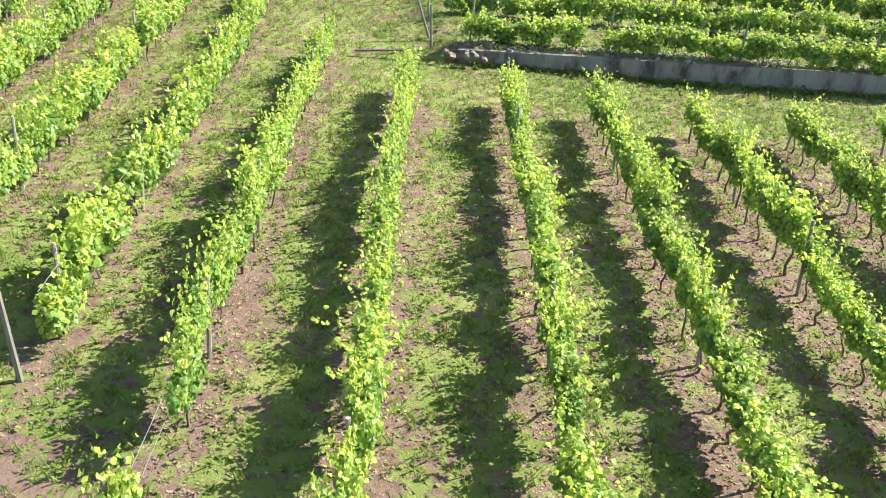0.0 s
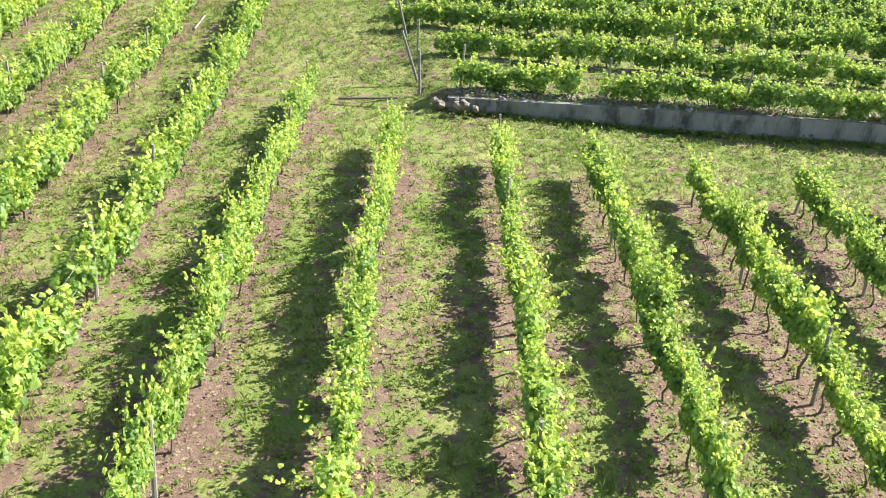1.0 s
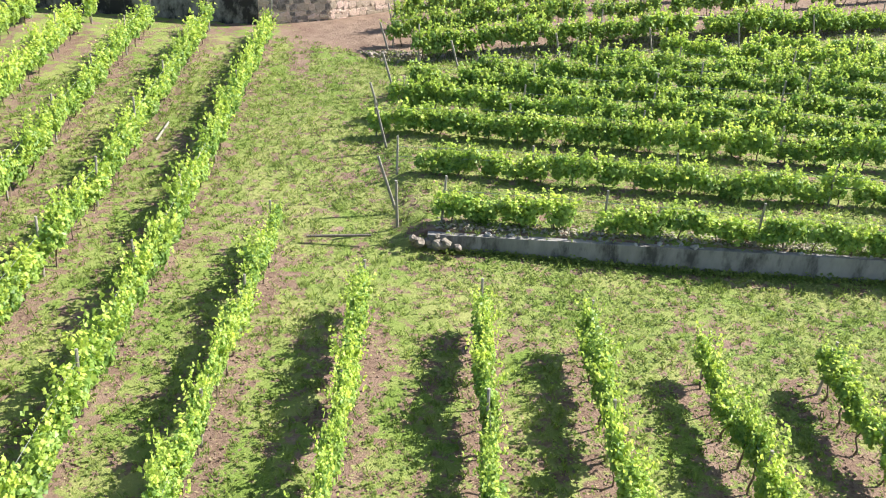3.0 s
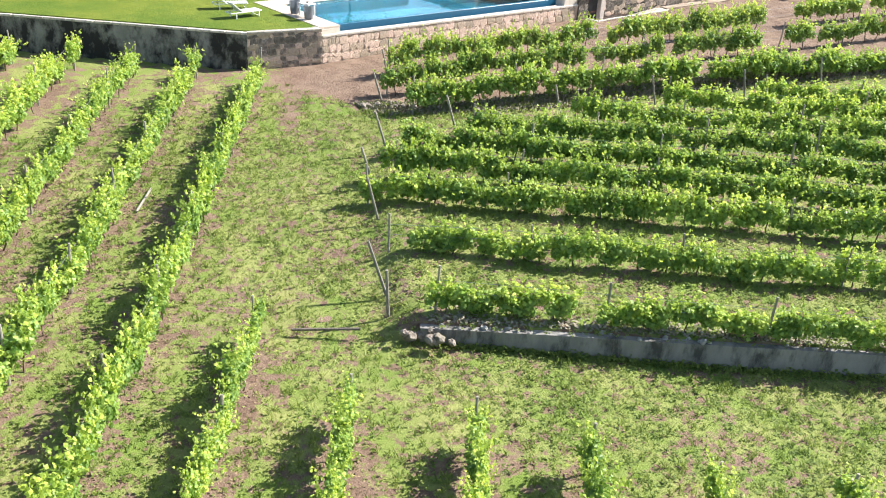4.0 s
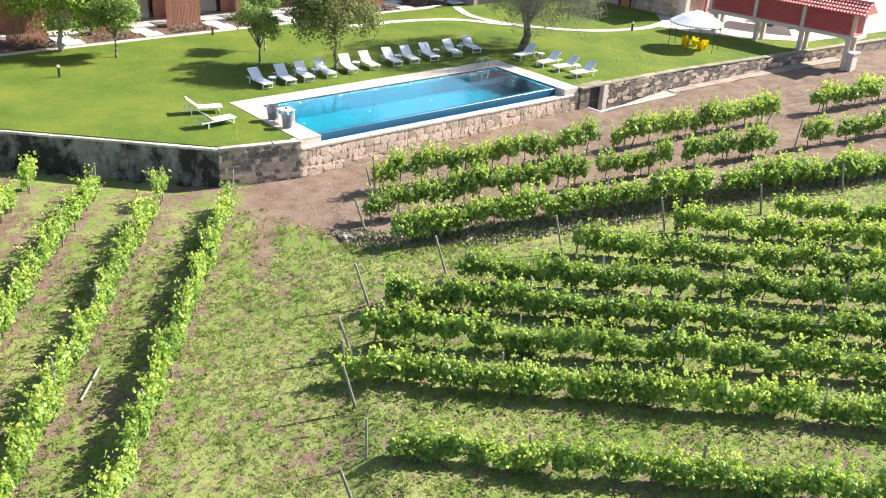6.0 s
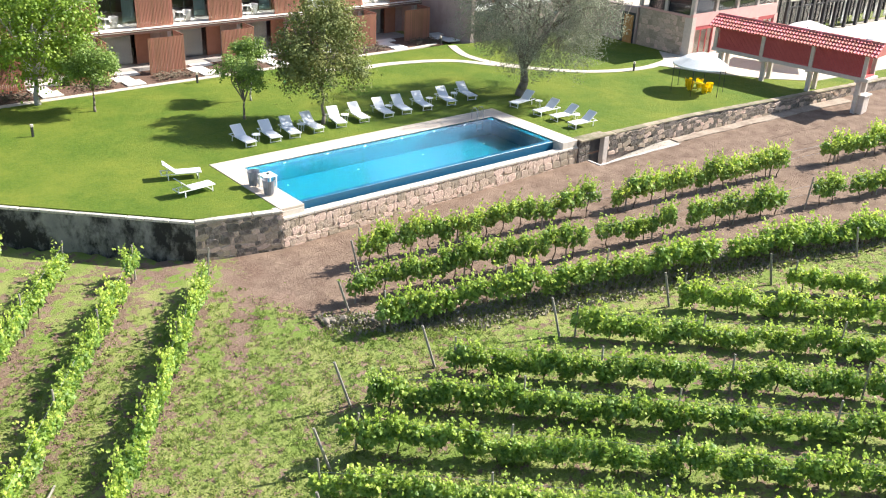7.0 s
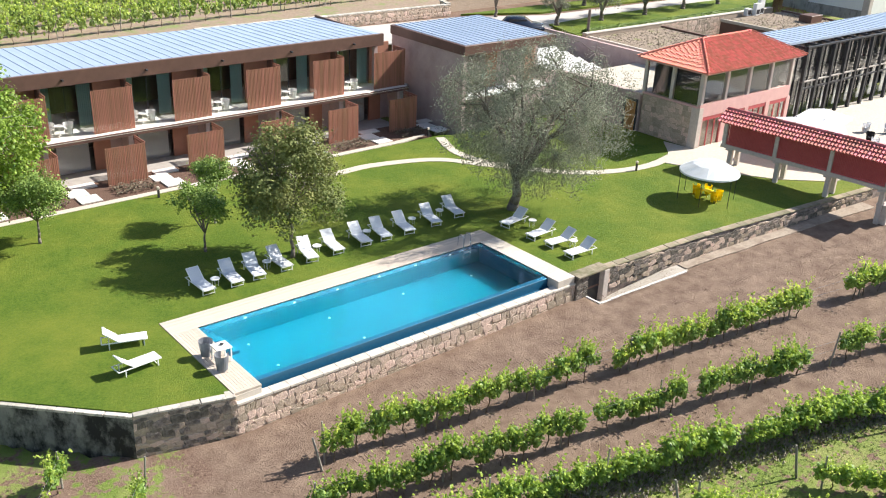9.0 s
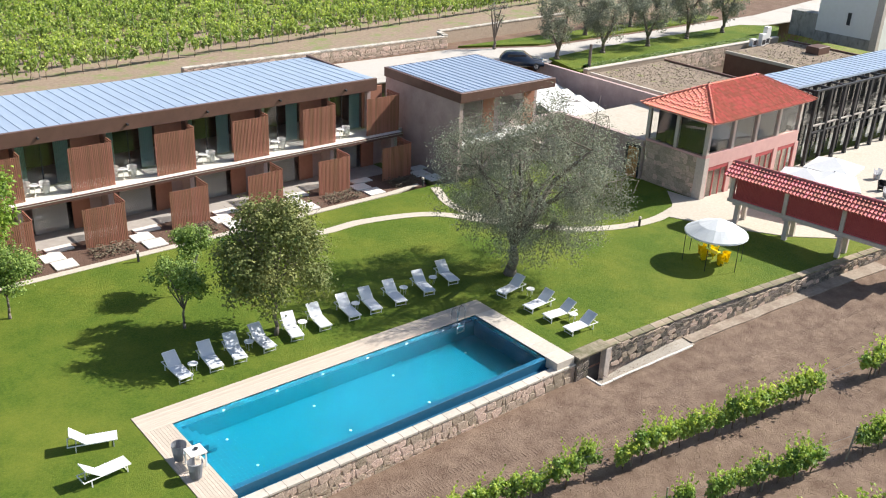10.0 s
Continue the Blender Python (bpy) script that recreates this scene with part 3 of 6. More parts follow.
for i in range(6):
    part("slab", B(PW, PW + 1.22, -6.2 + i * 1.03, -6.2 + (i + 1) * 1.03 - 0.006, -0.55 if i == 0 else -0.12, 0.005, 0.008), COPING, end_coping)
deck_front = thing("deck_wall", "pale stone end block below the pool deck", "wall", kind="structure")
part("block", B(-1.28, -0.02, -5.92, -5.15, -0.9, -0.13, 0.01), COPING, deck_front)

# ---- vines ----


def leaf_cloud(rnd, count, placer, size, name, material, fold=0.35, slim=1.0, plain=False):
    """Many small folded leaves: two quads each along a midrib, or one kite each where they stay far off."""
    verts, faces = [], []
    for _ in range(count):
        p, out = placer(rnd)
        nrm = (Vector(out) + Vector((rnd.gauss(0, 0.5), rnd.gauss(0, 0.5), rnd.gauss(0.6, 0.5)))).normalized()
        t = nrm.cross(Vector((rnd.gauss(0, 1), rnd.gauss(0, 1), rnd.gauss(0, 1)))).normalized()
        s = nrm.cross(t) * slim
        w = size * rnd.uniform(0.6, 1.25)
        k = len(verts)
        c = Vector(p)
        mid0, mid1 = c - t * w * 0.5, c + t * w * 0.55
        lift = nrm * w * fold * 0.4
        if plain:
            for v in (mid0 * 1.15 - c * 0.15, c + s * w * 0.6 - lift, mid1 * 1.15 - c * 0.15, c - s * w * 0.6 - lift):
                verts.append(tuple(v))
            faces.append((k, k + 1, k + 2, k + 3))
            continue
        for v in (mid0, mid1, c + s * w * 0.52 - t * w * 0.12 - lift, c + s * w * 0.33 + t * w * 0.33 - lift, c - s * w * 0.52 - t * w * 0.12 - lift, c - s * w * 0.33 + t * w * 0.33 - lift):
            verts.append(tuple(v))
        faces += [(k, k + 2, k + 3, k + 1), (k, k + 1, k + 5, k + 4)]
    return data_mesh(name, verts, faces, material)


def arrays(me):
    co = np.empty(len(me.vertices) * 3)
    me.vertices.foreach_get("co", co)
    return co.reshape(-1, 3), [tuple(p.vertices) for p in me.polygons]


def two_tone(name, a, b):
    """Old leaves and young shoot leaves as one mesh with two materials."""
    (ca, fa), (cb, fb) = arrays(a), arrays(b)
    me = bpy.data.meshes.new(name)
    me.from_pydata(np.concatenate([ca, cb]).tolist(), [], fa + [tuple(i + len(ca) for i in f) for f in fb])
    me.materials.append(VINE_LEAF)
    me.materials.append(YOUNG_LEAF)
    me.polygons.foreach_set("material_index", [0] * len(fa) + [1] * len(fb))
    return me


def vine_kinds():
    kinds = []
    for i in range(8):
        rnd = random.Random(40 + i)
        dense = (1.0, 1.0, 0.9, 1.0, 0.8, 1.0, 0.9, 0.7)[i]
        lobes = [(rnd.uniform(-0.6, 0.6), rnd.gauss(0, 0.05), rnd.uniform(0.74, 1.24), rnd.uniform(0.2, 0.31)) for _ in range(14)]
        shoots = [(rnd.uniform(-0.6, 0.6), rnd.gauss(0, 0.1), rnd.uniform(1.0, 1.4), rnd.gauss(0, 0.28), rnd.gauss(0, 0.26), rnd.uniform(0.25, 0.72)) for _ in range(24)]

        def on_shoot(r):
            x, y, z, dx, dy, h = r.choice(shoots)
            t = r.random() ** 1.3
            return (x + dx * t + r.gauss(0, .04), y + dy * t + r.gauss(0, .04), z - 0.12 + h * t + r.gauss(0, .03)), (r.gauss(0, 1), r.gauss(0, 1), 0.4)

        def on_lobe(r):
            x, y, z, rad = r.choice(lobes)
            d = Vector((r.gauss(0, 1), r.gauss(0, 1), r.gauss(0, 1))).normalized()
            rr = rad * r.uniform(0.6, 1.08)
            return (x + d.x * rr * 1.05, y + d.y * rr * 0.85, z + d.z * rr * 1.1), d

        leaf = leaf_cloud(rnd, int(900 * dense), on_lobe, 0.112, "foliage", VINE_LEAF)
        tip = leaf_cloud(rnd, int(430 * dense), on_shoot, 0.088, "young_shoots", YOUNG_LEAF)
        mid_leaf = leaf_cloud(rnd, int(620 * dense), on_lobe, 0.132, "foliage", VINE_LEAF, plain=True)
        mid_tip = leaf_cloud(rnd, int(330 * dense), on_shoot, 0.102, "young_shoots", YOUNG_LEAF, plain=True)
        far_leaf = leaf_cloud(rnd, 105, on_lobe, 0.24, "foliage", VINE_LEAF, plain=True)
        far_tip = leaf_cloud(rnd, 45, on_shoot, 0.2, "young_shoots", YOUNG_LEAF, plain=True)
        bm = bmesh.new()
        p = Vector((0, 0, -0.1))
        for s in range(4):
            q = Vector((rnd.gauss(0, 0.05), rnd.gauss(0, 0.03), 0.2 + 0.24 * s))
            rod(bm, p, q, 0.035 - s * 0.004, 0.032 - s * 0.004, 5)
            p = q
        rod(bm, p, p + Vector((0.5, 0, 0.05)), 0.018, 0.01, 4)
        rod(bm, p, p + Vector((-0.5, 0, 0.05)), 0.018, 0.01, 4)
        kinds.append((two_tone("foliage", leaf, tip), tip, mesh_of(bm, "trunk", VINE_WOOD), mid_leaf, mid_tip, far_leaf, far_tip, two_tone("foliage", mid_leaf, mid_tip)))
    return kinds


VINES = vine_kinds()
VINE_ARRAYS = [(arrays(k[3]), arrays(k[4]), arrays(k[2])) for k in VINES]
FAR_ARRAYS = [(arrays(k[5]), arrays(k[6]), arrays(k[2])) for k in VINES]


def vine_mass(places, name, label, category, kinds):
    """Vines that stand too far off to be told apart, joined into one object."""
    verts, faces, mats, k = [], [], [], 0
    for kind, m in places:
        mm = np.array(m)
        for slot, (co, fs) in enumerate(kinds[kind]):
            verts.append(co @ mm[:3, :3].T + mm[:3, 3])
            faces += [tuple(i + k for i in f) for f in fs]
            mats += [slot] * len(fs)
            k += len(co)
    me = bpy.data.meshes.new(name)
    me.from_pydata(np.concatenate(verts).tolist(), [], faces)
    me.materials.append(VINE_LEAF if kinds is VINE_ARRAYS else FAR_LEAF)
    me.materials.append(YOUNG_LEAF)
    me.materials.append(VINE_WOOD)
    me.polygons.foreach_set("material_index", mats)
    tagged(new(name, me), label, category, kind="stuff")


def vine_row(a, b, group, label, scale=1.0, gaps=0.06, seed=0, step=1.05, zfun=z_at, posts=5.2, reach=None, width=1.0, single=True, wires=True, sink=0.0, holes=(), near=False):
    rnd = random.Random(seed)
    a, b = Vector(a), Vector(b)
    d = b - a
    length = min(d.length, reach or 1e9)
    d.normalize()
    ang = math.degrees(math.atan2(d.y, d.x))
    s = 0.35
    mass = []
    while s < length:
        p = a + d * s
        if rnd.random() > gaps and not any(h0 < p.x < h1 for h0, h1 in holes):
            k = rnd.randrange(8)
            leaf, trunk = VINES[k][0 if near else 7], VINES[k][2]
            sc = scale * rnd.uniform(0.8, 1.16)
            m = pose(p.x + rnd.gauss(0, .05), p.y + rnd.gauss(0, .05), zfun(p.x, p.y) - sink, rnd.gauss(0, 3), rnd.gauss(0, 2), ang + 180 * rnd.randrange(2)) @ Matrix.Diagonal((1.0, width * rnd.uniform(0.72, 1.25), sc, 1))
            if single:
                vine = new("vine", trunk)
                vine.matrix_basis = m
                tagged(vine, label, "grapevine", group)
                part("foliage", leaf, None, vine)
            else:
                mass.append((k, m))
        s += step * rnd.uniform(0.92, 1.08)
    if mass:
        vine_mass(mass, "vine_hedge", label, "grapevines", VINE_ARRAYS if wires else FAR_ARRAYS)
    s = 0.0
    while s < length:
        p = a + d * s
        trellis_post((p.x, p.y), zfun(p.x, p.y), rnd.uniform(1.45, 1.7) * scale, rnd.gauss(0, 2), rnd.gauss(0, 2), ang, group, 1.0, single)
        s += posts * rnd.uniform(0.93, 1.07)
    if wires:
        for h in (0.75, 1.15):
            for k in range(int(length // 4) + 1):
                p, q = a + d * (k * 4.0), a + d * min(length, k * 4.0 + 4.0)
                if (q - p).length > 0.1:
                    rod(WIRES, (p.x, p.y, zfun(p.x, p.y) + h * scale), (q.x, q.y, zfun(q.x, q.y) + h * scale), 0.006, 0.006, 3)


WIRES = bmesh.new()
FAR_POSTS = bmesh.new()
_pm = bmesh.new()
rod(_pm, (0, 0, -0.3), (0, 0, 1.0), 0.045, 0.038, 7)
POST_MESH = mesh_of(_pm, "trellis_post", POST_WOOD)


def trellis_post(p, z, h, tx, ty, ang, group, thick=1.0, single=True):
    if not single:
        rod(FAR_POSTS, (p[0], p[1], z - 0.2), (p[0] + 0.03 * tx, p[1] + 0.03 * ty, z + h), 0.045, 0.04, 5)
        return
    ob = new("trellis_post", POST_MESH)
    ob.matrix_basis = pose(p[0], p[1], z, tx, ty, ang) @ Matrix.Diagonal((thick, thick, h, 1))
    tagged(ob, "weathered grey wooden trellis post in the vine row", "post", group)


for i, (a, b) in enumerate(FRONT_ROWS):
    vine_row(a, b, "front vine rows", "green trellised grapevine with long loose shoots", 1.03, 0.0, 10 + i, reach=26, single=i < 6, width=0.85, holes=((-32.6, -31.3),) if i == 0 else (), near=True)
for i, (a, b) in enumerate(LEFT_ROWS):
    vine_row(a, b, "side vine rows", "green trellised grapevine on the sloping block", 1.14, 0.03, 20 + i, reach=43.2 if i == 0 else 48 - 3 * i, single=i < 2, sink=0.28, width=0.95)
for i, (a, b) in enumerate(MID_ROWS):
    vine_row(a, b, "terrace vine rows", "bushy green grapevine on the middle terrace", (0.95, 0.95, 1.04, 1.04, 1.04, 1.02, 1.02, 1.02, 1.02)[i], (0.12, 0.04, 0, 0, 0, 0, 0, 0, 0)[i], 30 + i,
             reach=(19, 24, 24, 24, 23, 20, 17, 14, 10)[i], width=(1.0, 1.0, 1.1, 1.1, 1.1, 1.05, 1.05, 1.05, 1.05)[i], single=i < 3, sink=0.36)
for i, (a, b) in enumerate(UPPER_ROWS):
    vine_row(a, b, "upper vine rows", "young grapevine on the bare upper terrace", (1.2, 1.2, 1.15)[i], (0.06, 0.06, 0.03)[i], 50 + i, reach=42, single=i == 0, width=(1.0, 1.0, 1.35)[i], sink=(0.1, 0.1, 0.25)[i],
             holes=(((13.7, 15.1), (27.2, 30.8)), ((9.5, 10.7), (15.6, 16.6), (22.5, 23.6)), ())[i])

# leaning end posts of the terrace rows
for x, y, tx, ty, h in ((-13.0, -28.2, 3, -6, 1.75), (-12.4, -27.3, -16, -12, 2.0), (-9.6, -22.9, -8, -12, 1.7), (-8.0, -20.4, -10, -14, 1.8), (-5.6, -18.0, -10, -14, 1.9),
                        (-1.6, -17.9, -12, -12, 1.9), (4.1, -19.0, -10, -10, 1.8), (10.0, -20.0, -10, -8, 1.7), (15.8, -21.4, -8, -6, 1.6), (22.3, -22.1, -8, -6, 1.6),
                        (-32.7, -42.2, -3, -3, 1.8), (0.3, -10.0, -8, -10, 1.6), (-2.0, -12.6, -10, -14, 1.5)):
    trellis_post((x, y), z_at(x, y), h, tx, ty, 0, "row end posts", 1.25)

# ---- the room wing: two storeys behind slatted screens ----
FLOOR_Z, SLAB_Z, TOP_Z = -0.1, 2.62, 5.85
BX0, BX1 = -14.0, 26.9

_sm = bmesh.new()
box(_sm, -0.043, 0.043, -0.02, 0.02, 0.0, 1.0)
SLAT_MESH = mesh_of(_sm, "slat", SLAT)


def screen(x0, x1, y, yb, z0, z1, seed):
    sc = thing("privacy_screen", "slatted reddish timber privacy screen with a side return", "screen", (x0, y, z0), group="balcony screens")
    h, w = z1 - z0, x1 - x0
    n = int(w / 0.105)
    for i in range(n):
        o = part("slat", SLAT_MESH, SLAT, sc)
        o.matrix_basis = pose((i + 0.5) * w / n, 0, 0) @ Matrix.Diagonal((1, 1, h, 1))
    n2 = int((yb - y) / 0.15)
    for i in range(n2):
        o = part("slat", SLAT_MESH, SLAT, sc)
        o.matrix_basis = pose(w, (i + 0.7) * (yb - y) / n2, 0, 0, 0, 90) @ Matrix.Diagonal((1, 1, h, 1))
    for zr in (0.12, h / 2, h - 0.12):
        part("rail", B(0, w, 0.022, 0.06, zr - 0.03, zr + 0.03), SLAT, sc)
        part("side_rail", B(w - 0.06, w - 0.022, 0.06, yb - y, zr - 0.03, zr + 0.03), SLAT, sc)
    part("top_rail", B(w - 0.03, w + 0.03, 0.0, yb - y, h, h + 0.05), SLAT, sc)
    return sc


wing = thing("guest_wing", "two-storey terracotta guest wing with a zinc roof", "building", kind="")
part("rear_wall", B(BX0, BX1, 32.2, 32.5, -0.6, 6.2), PINK, wing)
part("end_wall", B(BX1 - 0.3, BX1, 23.6, 32.2, -0.6, 6.1), PINK, wing)
part("end_wall", B(BX0, BX0 + 0.3, 23.6, 32.2, -0.6, 6.1), PINK, wing)
part("ground_floor", B(BX0, BX1, 20.9, 32.2, -0.6, FLOOR_Z), PATIO, wing)
part("balcony_slab", B(BX0, BX1 + 1.6, 21.7, 32.2, 2.36, SLAB_Z - 0.02), WHITE_SLAB, wing)
part("slab_edge", B(BX0, BX1 + 1.6, 21.6, 21.7, 2.34, 2.50), BROWN_METAL, wing)
part("slab_edge_upper", B(BX0, BX1 + 1.6, 21.58, 21.7, 2.51, 2.545), COPING, wing)
part("slab_lip", B(BX0, BX1 + 1.6, 21.6, 21.7, 2.555, 2.62), BROWN_METAL, wing)
# ceiling and room back carry the rooms' shade in their colour
part("ceiling_slab", B(BX0, BX1, 23.3, 32.2, 5.75, 5.85), ROOM_SHADE_DIM, wing)
part("room_back", B(BX0, BX1, 28.0, 28.2, FLOOR_Z, 5.75), ROOM_SHADE_DIM, wing)
part("fascia", B(BX0, BX1 + 0.15, 23.0, 23.25, 5.72, 6.62, 0.01), BROWN_METAL, wing)
part("fascia_end", B(BX1, BX1 + 0.15, 23.25, 32.7, 5.72, 6.45), BROWN_METAL, wing)
roof_slope = Matrix.Translation((0, 23.1, 6.6)) @ pose(0, 0, 0, -2.0, 0, 0)
roof = part("roof", box(bmesh.new(), BX0, BX1 + 0.1, 0.05, 9.6, -0.1, 0.0, 0, roof_slope), ZINC, wing)
for i in range(55):
    x = BX0 + 0.3 + i * 0.74
    part("standing_seam", box(bmesh.new(), x, x + 0.025, 0.05, 9.55, 0.0, 0.03, 0, roof_slope), ZINC, wing)
xs_up = [3.9 + 5.42 * i for i in range(-3, 5)]
for i, x in enumerate(xs_up):
    xw = x + (2.7 if i < 7 else 2.95)
    screen(x, xw, 22.2, 23.75, SLAB_Z, 5.4, i)
    if i == 7:
        break
    xr = xs_up[i + 1] + 0.8
    bay = (xw + 0.15, xr)
    part("upper_window", B(bay[0], bay[1], 24.0, 24.02, SLAB_Z, 5.6), PANE, wing)
    part("window_frame", B(bay[0] + (bay[1] - bay[0]) * 0.45, bay[0] + (bay[1] - bay[0]) * 0.45 + 0.06, 23.97, 24.05, SLAB_Z, 5.7), DARK_METAL, wing)
    part("terracotta_panel", B(xr, xs_up[i + 1] + 2.62, 23.95, 24.1, SLAB_Z - 0.02, 5.74), TERRACOTTA, wing)
    for cx0, cx1 in ((bay[0] + 0.05, bay[0] + 0.7), (bay[1] - 0.95, bay[1] - 0.05)):
        bm = bmesh.new()
        nfold = 14
        vs = [[bm.verts.new((cx0 + (cx1 - cx0) * k / nfold, 24.25 + 0.07 * (-1) ** k, zz)) for zz in (SLAB_Z + 0.02, 5.7)] for k in range(nfold + 1)]
        for p, q in zip(vs, vs[1:]):
            bm.faces.new((p[0], q[0], q[1], p[1]))
        part("curtain", bm, CURTAIN, wing)
    part("glass_balustrade", B(xw + 0.05, xs_up[i + 1], 21.78, 21.795, SLAB_Z, SLAB_Z + 0.95), PANE, wing)
    part("fin", B(xw - 0.08, xw + 0.08, 23.25, 24.0, SLAB_Z, 6.3), BROWN_METAL, wing)
    part("spout", B(xw + 1.3, xw + 1.42, 22.75, 23.0, 6.05, 6.17, 0.01), DARK_METAL, wing)
xs_lo = [3.5 + 5.42 * i for i in range(-3, 5)]
for i, x in enumerate(xs_lo):
    xw = x + 2.6
    screen(x, xw, 19.6, 21.3, FLOOR_Z - 0.1, 2.42, i + 20)
    part("ground_window", B(xw + 0.25, xw + 3.2, 23.2, 23.22, FLOOR_Z, 2.3), PANE, wing)
    part("curtain", B(xw + 1.1, xw + 3.15, 23.4, 23.45, FLOOR_Z, 2.3), CREAM_CURTAIN, wing)
    part("door", B(xw + 3.4, xw + 4.5, 23.1, 23.25, FLOOR_Z, 2.34), TERRACOTTA, wing)
    part("party_wall", B(xw - 0.15, xw + 0.15, 21.9, 28.0, FLOOR_Z, 2.34), PINK, wing)
    part("lower_panel", B(xw + 4.5, xw + 5.42 - 0.15, 23.2, 23.3, FLOOR_Z, 2.34), PINK, wing)

# strip of planting and paving in front of the rooms
flat([(-40, 16.9), (27.5, 17.3), (29.5, 20.9), (-40, 20.9)], -0.06, "planting_bed", MULCH, "dark bark mulch bed before the rooms", "flower bed", 0.2)
flat([(-40, 16.4), (24.5, 16.95), (27.0, 17.5), (27.0, 17.75), (24.0, 17.45), (-40, 16.95)], 0.0, "path_rooms", SAND, "narrow pale path along the rooms", "path", 0.1)
for i, x in enumerate(xs_lo):
    for dx0, dx1, y0, y1 in ((3.0, 4.3, 17.55, 18.75), (2.75, 4.0, 18.85, 20.0), (3.3, 4.9, 20.05, 20.85)):
        bm = B(x + dx0, x + dx1, y0, y1, -0.06, 0.02, 0.01)
        tagged(new("paving_slab", mesh_of(bm, "paving_slab", WHITE_SLAB)), "large pale paving slab leading to a room", "paving slab", "paving slabs", "structure")

# second block
block2 = thing("corner_block", "two-storey pink plaster block with a zinc roof and brown fascia", "building")
part("wall_body", B(29.75, 39.05, 18.2, 25.6, -0.6, 5.9), PINK, block2)
part("side_wall", B(29.75, 30.1, 16.6, 18.2, -0.6, 5.9), PINK, block2)
part("balcony_slab", B(30.1, 39.0, 16.8, 18.2, 2.4, 2.62), WHITE, block2)
part("fascia", B(29.65, 39.15, 16.4, 25.7, 5.9, 6.6, 0.01), BROWN_METAL, block2)
part("roof", B(29.9, 38.9, 16.65, 25.45, 6.6, 6.64), ZINC, block2)
for i in range(15):
    part("standing_seam", B(30.2 + i * 0.6, 30.225 + i * 0.6, 16.65, 25.45, 6.64, 6.69), ZINC, block2)
for x0 in (31.0, 35.2):
    part("window", B(x0, x0 + 2.2, 18.14, 18.19, 2.65, 5.6), PANE, block2)
    part("door_panel", B(x0 + 2.4, x0 + 3.5, 18.12, 18.19, 2.65, 5.7), TERRACOTTA, block2)
    part("window", B(x0, x0 + 2.2, 18.14, 18.19, 0, 2.3), PANE, block2)

# ---- tower house ----
house = thing("tower_house", "rose plaster and stone house with a red tiled hip roof", "building")


def hip_roof(parent, x0, x1, y0, y1, z0, z1, material, pitch=0.22):
    """Hipped roof of rows of rounded tile ridges running down each slope."""
    bm = bmesh.new()
    ym, h = (y0 + y1) / 2, (y1 - y0) / 2
    c = [bm.verts.new(p) for p in ((x0, y0, z0), (x1, y0, z0), (x1, y1, z0), (x0, y1, z0), (x0 + h, ym, z1), (x1 - h, ym, z1))]
    for f in ((0, 1, 5, 4), (2, 3, 4, 5), (3, 0, 4), (1, 2, 5), (3, 2, 1, 0)):
        bm.faces.new([c[i] for i in f])
    part("roof", bm, material, parent)
    verts, faces = [], []

    def ridge(a, b):
        a, b = Vector(a), Vector(b)
        d = (b - a).normalized()
        s = d.cross(Vector((0, 0, 1))).normalized()
        u = s.cross(d)
        n = max(1, int((b - a).length / 0.4))
        for i in range(n):
            p, q = a + (b - a) * i / n, a + (b - a) * (i + 1) / n
            k = len(verts)
            for o, lift, r in ((p, 0.045, 0.085), (q, 0.015, 0.075)):
                for t in range(5):
                    g = math.pi * t / 4
                    verts.append(tuple(o + s * math.cos(g) * r + u * (math.sin(g) * r + lift)))
            faces.extend((k + t, k + t + 1, k + 6 + t, k + 5 + t) for t in range(4))
            faces.append((k, k + 1, k + 2, k + 3, k + 4))

    slope = (z1 - z0) / h
    x = x0 + 0.1
    while x < x1:
        r = min(h, x - x0, x1 - x)
        if r > 0.25:
            ridge((x, y0 - 0.05, z0), (x, y0 + r, z0 + r * slope))
            ridge((x, y1 + 0.05, z0), (x, y1 - r, z0 + r * slope))
        x += pitch
    y = y0 + 0.1
    while y < y1:
        r = min(y - y0, y1 - y)
        if r > 0.25:
            ridge((x0 - 0.05, y, z0), (x0 + r, y, z0 + r * slope))
            ridge((x1 + 0.05, y, z0), (x1 - r, y, z0 + r * slope))
        y += pitch
    for a, b in (((x0, y0, z0), (x0 + h, ym, z1)), ((x0, y1, z0), (x0 + h, ym, z1)), ((x1, y0, z0), (x1 - h, ym, z1)), ((x1, y1, z0), (x1 - h, ym, z1)), ((x0 + h, ym, z1), (x1 - h, ym, z1))):
        ridge(Vector(a) + Vector((0, 0, .07)), Vector(b) + Vector((0, 0, .07)))
    tagged(part("roof_tiles", data_mesh("roof_tiles", verts, faces, material, True), material, parent), kind="stuff")


hip_roof(house, 41.5, 54.4, 3.3, 9.9, 5.85, 7.45, ROOF_TILE)

# ---- trees ----


